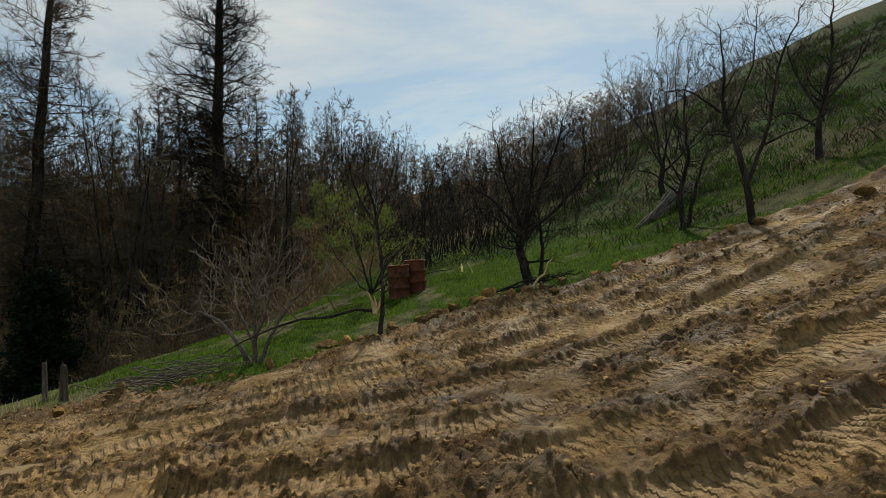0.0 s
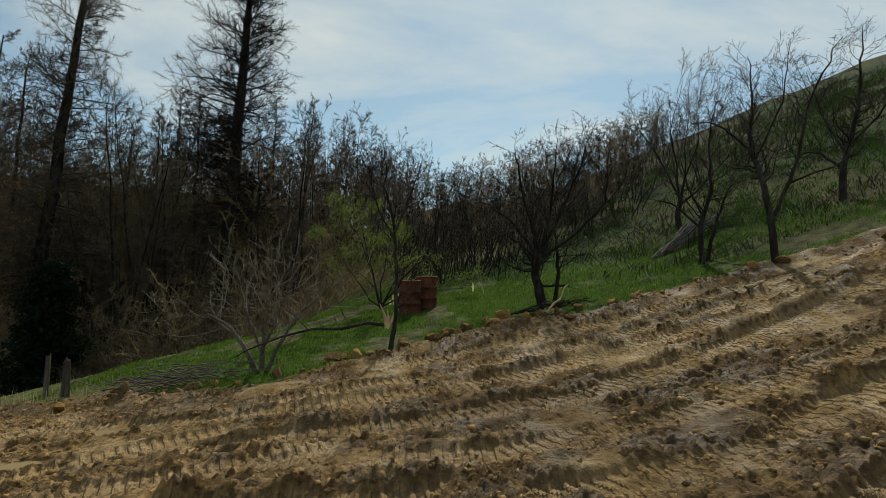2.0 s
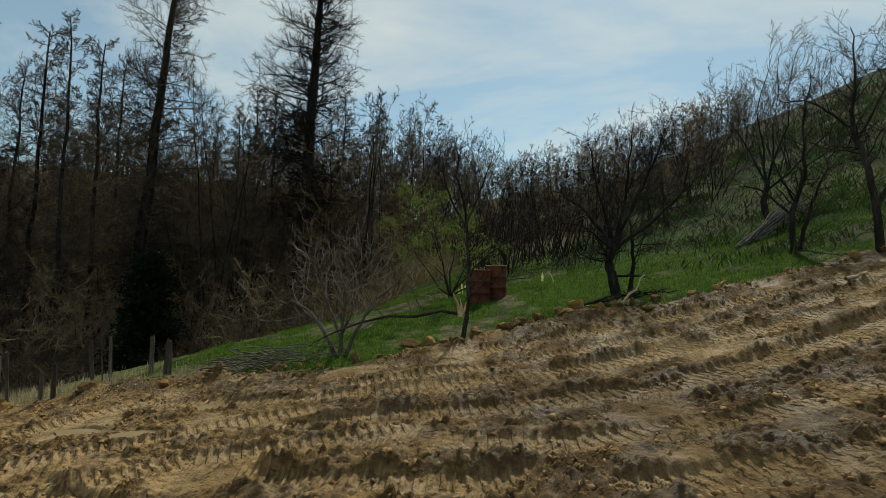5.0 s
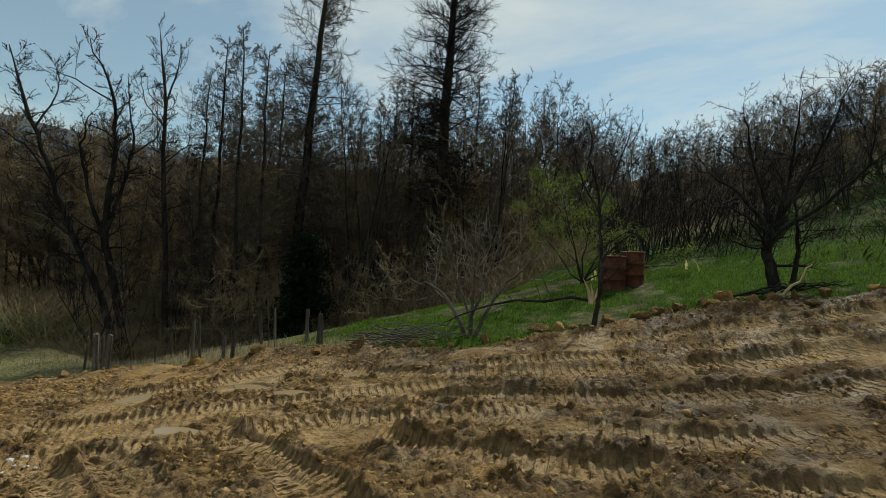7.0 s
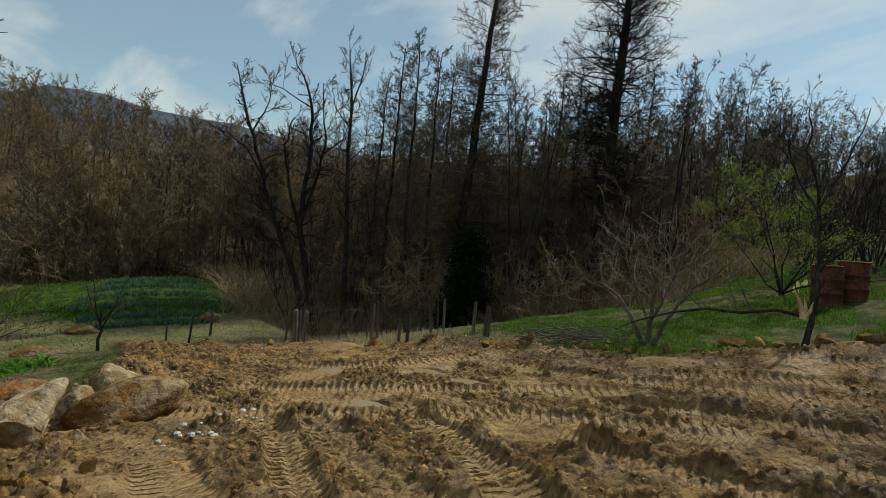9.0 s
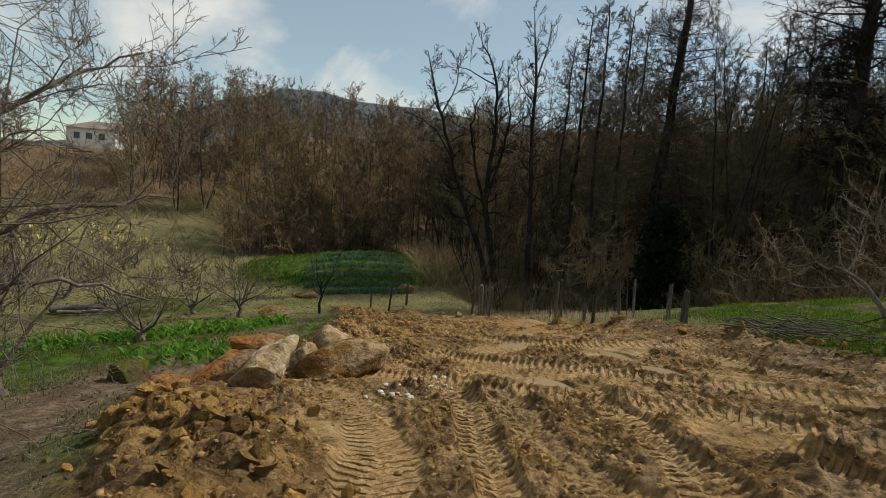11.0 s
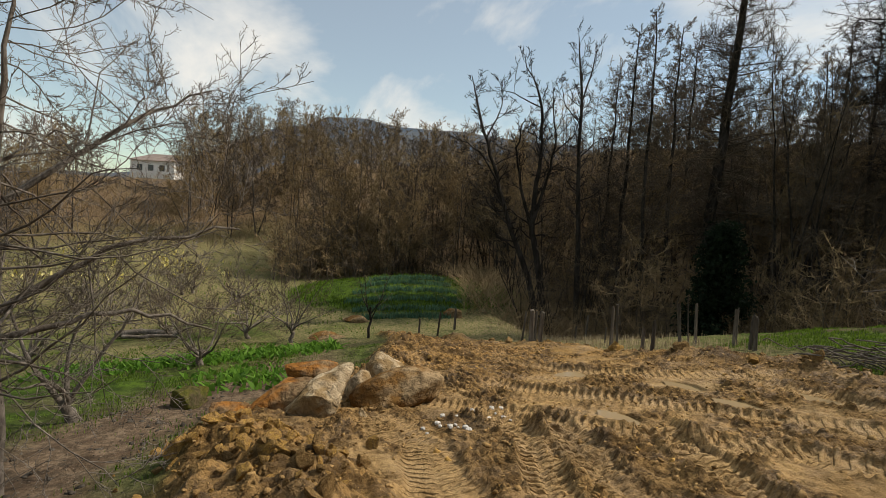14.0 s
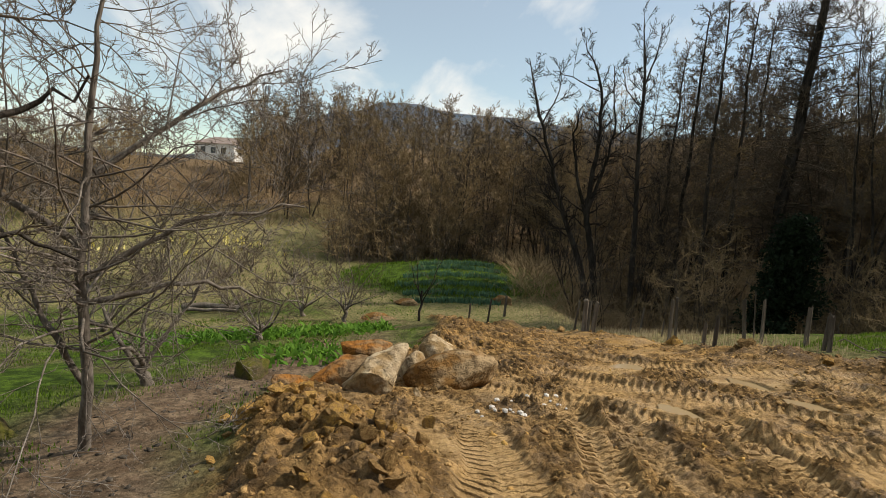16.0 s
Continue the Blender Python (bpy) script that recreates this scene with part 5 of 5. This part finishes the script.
for k in range(7):
    x = 1.2 + 0.16 * k
    pole("fallen_branch", (x - 0.3, 10.75 + 0.05 * k, height(x, 10.8) + 0.10), (x + 0.9, 11.15 + 0.05 * k, height(x + 0.9, 11.2) + 0.12 + 0.1 * rng.random()), 0.022, 0.008, BARK, "dark fallen branch at an old tree's foot", "branch", "fallen branches", 460 + k, 0.04)
pole("log", (-17.9, -2.6, height(-17.9, -2.6) + 0.12), (-17.4, -0.9, height(-17.4, -0.9) + 0.16), 0.10, 0.07, PALE_BARK, "pale bleached log lying beside the garden", "log", "", 470)
pole("log", (-17.5, -2.4, height(-17.5, -2.4) + 0.1), (-17.0, -1.0, height(-17.0, -1.0) + 0.1), 0.06, 0.04, PALE_BARK, "thin bleached log lying beside the garden", "log", "", 471)


# ---- stones and clods ----
def lump_mesh(name, seed, mat, level=3, rough=0.25, facets=7, squash=(1, 1, 1), cut0=0.48):
    """A worn rock: a ball cut by flat faces and roughened."""
    rng = np.random.default_rng(seed)
    bm = bmesh.new()
    bmesh.ops.create_icosphere(bm, subdivisions=level, radius=1)
    v = np.array([p.co for p in bm.verts])
    for _ in range(facets):
        n = rng.normal(size=3)
        n /= np.linalg.norm(n)
        cut = cut0 + 0.36 * rng.random()
        over = np.maximum(v @ n - cut, 0)
        v = v - 0.85 * over[:, None] * n
    for p, c in zip(bm.verts, v):
        d = 1 + rough * (0.6 * noise.noise(Vector(c) * 1.6 + Vector((seed, 0, 0))) + 0.3 * noise.noise(Vector(c) * 4.5 + Vector((0, seed, 0))) + 0.14 * noise.noise(Vector(c) * 11 + Vector((0, 0, seed))))
        p.co = Vector(c * d * np.array(squash))
    me = bpy.data.meshes.new(name)
    bm.to_mesh(me)
    bm.free()
    me.materials.append(mat)
    me.polygons.foreach_set("use_smooth", [level > 2] * len(me.polygons))
    return me


BOULDERS = [
    (-7.45, 2.42, 0.20, (0.68, 0.42, 0.28), 80, -12, ROCK_BROWN, "large smooth brown sandstone boulder on the mud"),
    (-7.35, 1.3, 0.26, (0.60, 0.36, 0.28), 118, -30, ROCK_GREY, "large pale sandstone boulder tilted against others"),
    (-7.75, 0.78, 0.22, (0.54, 0.36, 0.27), 108, -24, ROCK_ORANGE, "brown boulder with a dark underside beside others"),
    (-9.2, 1.5, 0.20, (0.46, 0.40, 0.33), 80, 4, ROCK_ORANGE, "rust-orange boulder behind the heap"),
    (-8.9, 2.7, 0.20, (0.50, 0.42, 0.33), 84, 6, ROCK_GREY, "grey-brown boulder behind the heap"),
    (-8.0, 1.95, 0.26, (0.26, 0.20, 0.22), 30, -20, ROCK_GREY, "small pale wedge of stone between boulders"),
    (-7.75, 0.18, 0.10, (0.30, 0.24, 0.24), 20, 0, ROCK_ORANGE, "ochre block at the edge of the path"),
    (-6.95, 1.72, 0.05, (0.13, 0.10, 0.10), 20, 0, ROCK_GREY, "small pale stone by the boulders"),
    (-8.9, -0.35, 0.12, (0.30, 0.24, 0.22), 95, 0, ROCK_MOSS, "mossy stone beside the path"),
    (-6.7, -2.75, 0.10, (0.26, 0.22, 0.18), 40, 0, ROCK_MOSS, "mossy stone under the bare walnut"),
    (-15.5, 3.0, 0.04, (0.55, 0.38, 0.16), 80, 0, ROCK_BROWN, "flat brown stone slab in the grass"),
    (-18.0, 4.6, 0.08, (0.5, 0.34, 0.22), 75, 0, ROCK_BROWN, "flat brown stone below the garden mound"),
    (-17.4, 8.0, 0.10, (0.42, 0.30, 0.22), 60, 0, ROCK_BROWN, "brown stone below the garden mound"),
]
for k, (x, y, z, size, turn, tilt, mat, label) in enumerate(BOULDERS):
    ob = new("boulder", lump_mesh("boulder", 500 + k, mat, 4, 0.24, 15 if k else 9, tuple((1.22 if k else 1.08) * v for v in size), 0.40 if k else 0.56))
    ob.matrix_world = pose(x, y, float(hill(x, y)) + z - 0.06, 0, tilt, turn)
    tagged(ob, label, "boulder", "boulders" if k < 8 else "")

LUMPS = [lump_mesh("clay_lump", 530 + k, (OCHRE, CLOD, OCHRE)[k % 3], 2, 0.55, 14, (1.3, 1.0, 0.75), 0.2) for k in range(6)]
rng = np.random.default_rng(540)
for k in range(280):
    s = rng.random()
    x, y = -6.3 + 2.3 * s + 0.3 * rng.normal(), 0.12 + 0.36 * rng.normal() + 0.3 * s
    size = 0.022 + 0.14 * rng.random() ** 3
    kind = int(rng.integers(6)) if s < 0.6 else (1, 4, 1, 4, 0, 3)[int(rng.integers(6))]
    ob = new("clay_lump", LUMPS[kind])
    ob.matrix_world = pose(x, y, height(x, y) + 0.25 * size, *(360 * rng.random(3))) @ Matrix.Scale(size, 4)
    tagged(ob, "yellow ochre lump of clay on a heap" if kind % 3 != 1 else "grey-brown lump of clay on a heap", "clay lump", "clay lumps")
PEBBLE = [lump_mesh("white_stone", 550 + k, STONE_WHITE, 1, 0.3, 4, (1, 0.8, 0.6)) for k in range(3)]
for cx, cy, n in ((-5.95, 2.5, 16), (-6.15, 3.3, 9)):
    for k in range(n):
        x, y = cx + 0.16 * rng.normal(), cy + 0.16 * rng.normal()
        ob = new("white_stone", PEBBLE[k % 3])
        ob.matrix_world = pose(x, y, height(x, y) + 0.015, 0, 0, 360 * rng.random()) @ Matrix.Scale(0.022 + 0.03 * rng.random(), 4)
        tagged(ob, "small white stone pressed into the mud", "stone", "white stones")
CLODS = [lump_mesh("earth_clod", 560 + k, (CLOD, CLOD, OCHRE)[k % 3], 2, 0.45, 10, (1.2, 0.95, 0.8), 0.3) for k in range(6)]
edge = [(6.6, 11.6), (3.2, 10.9), (0.7, 10.6), (-1.2, 9.5), (-3.1, 8.5), (-6.1, 8.8), (-9.2, 7.9), (-12, 6.6)]
for k in range(90):
    j = int(rng.integers(len(edge) - 1))
    s = rng.random()
    x = edge[j][0] * (1 - s) + edge[j + 1][0] * s + 0.2 * rng.normal()
    y = edge[j][1] * (1 - s) + edge[j + 1][1] * s + 0.22 * rng.normal()
    size = 0.05 + 0.14 * rng.random() ** 2
    ob = new("earth_clod", CLODS[int(rng.integers(6))])
    ob.matrix_world = pose(x, y, height(x, y) + 0.3 * size, 30 * rng.normal(), 30 * rng.normal(), 360 * rng.random()) @ Matrix.Scale(size, 4)
    tagged(ob, "crumbly brown clod pushed up along the grass", "clod", "clods along the grass")
for x, y, size in ((0.95, 10.75, 0.24), (0.7, 10.45, 0.2), (0.2, 10.5, 0.2), (-0.5, 10.2, 0.15), (-2.2, 9.55, 0.22), (-1.0, 9.75, 0.15), (6.9, 11.3, 0.2), (8.5, 10.4, 0.22)):
    ob = new("earth_clod", CLODS[int(rng.integers(6))])
    ob.matrix_world = pose(x, y, height(x, y) + 0.3 * size, 20, 10, 360 * rng.random()) @ Matrix.Scale(size, 4)
    tagged(ob, "large crumbly clod pushed up along the grass", "clod", "clods along the grass")


# ---- the white house beyond the field ----
def box(bm, x0, y0, z0, x1, y1, z1):
    m = Matrix.Translation(((x0 + x1) / 2, (y0 + y1) / 2, (z0 + z1) / 2)) @ Matrix.Diagonal((x1 - x0, y1 - y0, z1 - z0, 1))
    bmesh.ops.create_cube(bm, size=1, matrix=m)


house = tagged(new("house"), "white plastered house seen through bare branches beyond the field", "house")
bm = bmesh.new()
rows = [(0.0, 0.9), (2.1, 3.6), (4.8, 5.6)]
cols = [(-4.5, -3.2), (-2.0, -0.9), (0.3, 1.4), (2.6, 4.5)]
for z0, z1 in rows:
    box(bm, -4.5, -0.15, z0, 4.5, 0.15, z1)
for z0, z1 in ((0.9, 2.1), (3.6, 4.8)):
    for x0, x1 in cols:
        box(bm, x0, -0.15, z0, x1, 0.15, z1)
part("front_wall", bm, PLASTER, house)
for x in (-4.35, 4.35):
    bm = bmesh.new()
    box(bm, x - 0.15, 0.16, 0, x + 0.15, 7, 5.6)
    part("side_wall", bm, PLASTER, house)
bm = bmesh.new()
box(bm, -4.2, 6.85, 0, 4.2, 7.15, 5.6)
part("back_wall", bm, PLASTER, house)
bm = bmesh.new()
ring = [(-5, -0.7, 5.6), (5, -0.7, 5.6), (5, 7.7, 5.6), (-5, 7.7, 5.6), (-2.2, 3.5, 7.2), (2.2, 3.5, 7.2)]
vs = [bm.verts.new(p) for p in ring]
for f in ((0, 1, 5, 4), (1, 2, 5), (2, 3, 4, 5), (3, 0, 4), (3, 2, 1, 0)):
    bm.faces.new([vs[k] for k in f])
part("roof", bm, ROOF, house)
for z in (0.9, 3.6):
    for x in (-3.2, -0.9, 1.4):
        w = {-3.2: 1.2, -0.9: 1.2, 1.4: 1.2}[x]
        bm = bmesh.new()
        box(bm, x, 0.02, z, x + w, 0.06, z + 1.2)
        win = part("window", bm, DARK_GLASS, house)
        bm = bmesh.new()
        box(bm, x - 0.05, -0.2, z - 0.08, x + w + 0.05, 0.0, z)
        part("window_sill", bm, PLASTER, win)
for z in (0.9, 3.6):
    for y in (1.6, 4.2):
        bm = bmesh.new()
        box(bm, 4.5, y, z, 4.53, y + 1.1, z + 1.3)
        part("window", bm, DARK_GLASS, house)
hx, hy = polar(-95.6, 92)
house.matrix_world = pose(hx, hy, float(hill(hx, hy)) - 1.0, 0, 0, 62) @ Matrix.Scale(0.78, 4)


# ---- grass, stalks, leaves and crumbs, past counting ----
def blades(name, x, y, tall, width, mat, label, seed, lean=0.35, broad=1.0):
    """Upright blades, each of two bent pieces, in one mesh."""
    rng = np.random.default_rng(seed)
    n = len(x)
    z = ground(x, y)[0] - 0.02
    a = rng.random(n) * math.tau
    h = tall * (0.5 + 0.8 * rng.random(n))
    w = width * (0.6 + 0.7 * rng.random(n))
    dx, dy = np.cos(a), np.sin(a)
    b = rng.random(n) * math.tau
    lx, ly = lean * h * np.cos(b) * rng.random(n), lean * h * np.sin(b) * rng.random(n)
    base = np.stack([x, y, z], 1)
    side = np.stack([dx * w, dy * w, 0 * w], 1)
    mid = base + np.stack([lx * 0.4, ly * 0.4, h * 0.6], 1)
    tip = base + np.stack([lx, ly, h], 1)
    v = np.stack([base - side, base + side, mid - side * 0.8 * broad, mid + side * 0.8 * broad, tip], 1).reshape(-1, 3)
    k = np.arange(n)[:, None] * 5
    f = np.concatenate([k + [0, 1, 3], k + [0, 3, 2], k + [2, 3, 4]])
    return tagged(new(name, array_mesh(name, v, f, mat)), label, name.replace("_", " "), kind="stuff")


rng = np.random.default_rng(600)


def scatter(n, x0, x1, y0, y1, keep):
    x, y = x0 + (x1 - x0) * rng.random(n), y0 + (y1 - y0) * rng.random(n)
    ok = keep(x, y) > rng.random(n)
    return x[ok], y[ok]


def off_mud(x, y):
    return (inside(x, y, MUD_EDGE) + 0.28 * fbm(x, y, 1.1, 2, 3) < -0.02).astype(float)


x, y = scatter(150000, -8, 13, 8, 20, lambda x, y: off_mud(x, y) * smooth(0.26, -0.05, fbm(x, y, 1.3, 3, 75)) * smooth(22, 15, y + 0.2 * x) * smooth(19, 17.5, np.hypot(x, y) - 3 * (x > -3)))
blades("grass", x, y, 0.075, 0.009, GRASS, "lush green spring grass on the bank", 601)
x, y = scatter(60000, 3, 30, 13, 44, lambda x, y: smooth(-0.1, 0.3, fbm(x, y, 1.8, 2, 81)) * (y < 12 + 1.4 * x) * (inside(x, y, MUD_EDGE) < -0.3))
blades("grass", x, y, 0.13, 0.017, GRASS_DARK, "rank green grass on the hillside", 602, 0.9)
x, y = scatter(60000, -16, -3.5, -7, 3.6, lambda x, y: off_mud(x, y) * smooth(0.0, 0.25, fbm(x, y, 1.2, 2, 82) + 0.10) * (1 - np.exp(-((inside(x, y, MUD_EDGE) + 1.1) / 0.75) ** 2)))
blades("grass", x, y, 0.065, 0.007, GRASS, "short green grass beside the path", 603)
x, y = scatter(4500, -34, -16, -12, 8, lambda x, y: smooth(-0.1, 0.3, fbm(x, y, 2.5, 2, 83)))
blades("grass", x, y, 0.10, 0.02, GRASS, "green field grass beyond the garden", 604)
x, y = scatter(9000, -16, -6.5, 7.2, 14, lambda x, y: off_mud(x, y) * np.exp(-((y - 9.0 + 0.3 * (x + 11)) / 1.6) ** 2))
blades("dry_stalks", x, y, 0.17, 0.006, STRAW, "pale dry weed stalks along the old fence", 605, 0.3)
x, y = scatter(5600, -15.5, -12.2, -3.4, 3.0, lambda x, y: np.exp(-((x + 13.55 + 0.12 * y) / 0.55) ** 2))
blades("vegetable_row", x, y, 0.15, 0.034, CROP, "row of bright green leafy vegetables", 606, 2.0, 1.5)
x, y = scatter(1800, -12.2, -9.3, -0.6, 1.9, lambda x, y: np.exp(-(((x + 10.6) / 0.9) ** 2 + ((y - 0.6) / 0.7) ** 2)) * 0.8)
blades("vegetable_row", x, y, 0.14, 0.032, CROP, "patch of broad green leaves by the boulders", 607, 1.8, 1.5)
x, y = [], []
for k in range(6):
    n = 800
    r = 19.0 + 1.1 * k + 0.11 * rng.normal(size=n)
    az = np.radians(-77.0 + 0.9 * abs(k - 2) + (13 - 1.6 * abs(k - 2)) * rng.random(n))
    x.append(r * np.sin(az))
    y.append(r * np.cos(az))
blades("garden_crop", np.concatenate(x), np.concatenate(y), 0.19, 0.019, DARK_CROP, "rows of dark blue-green leeks on the garden mound", 608, 0.6)
q = lambda x, y: np.hypot((x + 23.5) / 4.4, (y - 8.6) / 4.6)
x, y = scatter(24000, -30, -17, 1.5, 14, lambda x, y: smooth(1.28, 1.08, q(x, y)) * (0.08 + 0.92 * smooth(0.85, 1.0, q(x, y))))
blades("grass", x, y, 0.13, 0.025, GRASS, "bright green grass round the garden mound", 614, 0.7)
x, y = scatter(420, -37, -30, -11, 1, lambda x, y: smooth(0.0, 0.3, fbm(x, y, 1.6, 2, 84)))
blades("daffodils", x, y, 0.30, 0.05, PETAL, "drift of yellow and white daffodils in the field", 609, 0.6, 1.6)
x, y = scatter(90, -2.2, 1.0, 15.5, 22, lambda x, y: smooth(0.0, 0.3, fbm(x, y, 1.2, 2, 85)))
blades("daffodils", x, y, 0.30, 0.035, PETAL, "few yellow daffodils in the grass", 610, 0.6, 1.6)
x, y = scatter(70000, -34, 4, -2, 32, lambda x, y: ((np.hypot(x, y) > 19.5) & (np.degrees(np.arctan2(x, y)) < -8) & (np.degrees(np.arctan2(x, y)) > -64)) * smooth(34, 24, np.hypot(x, y)))
blades("undergrowth", x, y, 1.1, 0.009, TWIG_RUST, "tangle of bare brown stems under the trees", 611, 3.6)
x, y = scatter(80000, -66, 12, -30, 62, lambda x, y: ((np.hypot(x, y) > 30.0 + 8 * smooth(-80, -86, np.degrees(np.arctan2(x, y)))) & (np.degrees(np.arctan2(x, y)) < -4) & (np.degrees(np.arctan2(x, y)) > -125)) * smooth(68, 40, np.hypot(x, y)))
blades("undergrowth", x, y, 1.1, 0.014, TWIG_RUST, "brown saplings and stems filling the wood", 613, 4.0)
for mat, label, seed, tall in ((GRASS_DARK, "dark green bramble sprawling over the hillside", 630, 0.34), (TWIG, "dead brown bracken and bramble on the hillside", 631, 0.24)):
    x, y = scatter(34000, 2.5, 30, 12.5, 40, lambda x, y: smooth(0.02, 0.22, fbm(x, y, 1.9, 3, 95 + (seed - 630) * 7)) * smooth(3, 7, x) * smooth(11.5, 14, y - 0.1 * x) * (inside(x, y, MUD_EDGE) < -0.8))
    blades("bramble", x, y, tall, 0.016, mat, label, seed, 2.4, 1.3)
x, y = scatter(26000, -12, 26, 13.5, 40, lambda x, y: (np.hypot(x, y) > 17) * smooth(0.05, 0.4, fbm(x, y, 3.0, 2, 86)) * (y > 14))
blades("undergrowth", x, y, 0.55, 0.008, TWIG_DARK, "bramble and bare stems on the slope", 612, 3.0)

# crumbs of earth on the mud
t = (1 + 5 ** 0.5) / 2
ico = np.array([(-1, t, 0), (1, t, 0), (-1, -t, 0), (1, -t, 0), (0, -1, t), (0, 1, t), (0, -1, -t), (0, 1, -t), (t, 0, -1), (t, 0, 1), (-t, 0, -1), (-t, 0, 1)]) / 1.9
icof = np.array([(0, 11, 5), (0, 5, 1), (0, 1, 7), (0, 7, 10), (0, 10, 11), (1, 5, 9), (5, 11, 4), (11, 10, 2), (10, 7, 6), (7, 1, 8), (3, 9, 4), (3, 4, 2), (3, 2, 6), (3, 6, 8), (3, 8, 9), (4, 9, 5), (2, 4, 11), (6, 2, 10), (8, 6, 7), (9, 8, 1)])


def crumbs(x, y, size, mat, label, seed):
    rng = np.random.default_rng(seed)
    n = len(x)
    z = ground(x, y)[0] + 0.05 * size
    v = ico[None] * (1 + 0.55 * np.clip(rng.normal(size=(n, 12, 1)), -1.3, 1.6)) * np.stack([0.8 + 0.7 * rng.random(n), 0.7 + 0.4 * rng.random(n), 0.5 + 0.4 * rng.random(n)], 1)[:, None]
    a = rng.random(n) * math.tau
    c, s = np.cos(a)[:, None], np.sin(a)[:, None]
    v = np.stack([v[..., 0] * c - v[..., 1] * s, v[..., 0] * s + v[..., 1] * c, v[..., 2]], -1) * size[:, None, None] + np.stack([x, y, z], 1)[:, None]
    f = (icof[None] + 12 * np.arange(n)[:, None, None]).reshape(-1, 3)
    tagged(new("crumbs", array_mesh("crumbs", v.reshape(-1, 3), f, mat)), label, "earth", kind="stuff")


def loose(x, y):
    _, mud, lane, wet = ground(x, y)
    return mud * (1 - 0.85 * lane) * (1 - wet) * (0.12 + 0.88 * churn(x, y))


x, y = scatter(34000, -13, 9, -0.4, 12, loose)
crumbs(x, y, 0.007 + 0.026 * rng.random(len(x)) ** 3, CLOD, "crumbs and small clods of brown earth", 620)
x, y = scatter(300, -13, -3.5, -0.5, 8, loose)
crumbs(x, y, 0.014 + 0.03 * rng.random(len(x)) ** 2, OCHRE, "ochre crumbs of clay", 621)
x, y = scatter(1500, -10, -3, -4, 1, lambda x, y: off_mud(x, y) * np.exp(-((inside(x, y, MUD_EDGE) + 1.0) / 0.9) ** 2))
crumbs(x, y, 0.008 + 0.03 * rng.random(len(x)) ** 3, POST, "small grey stones strewn on the path", 622)
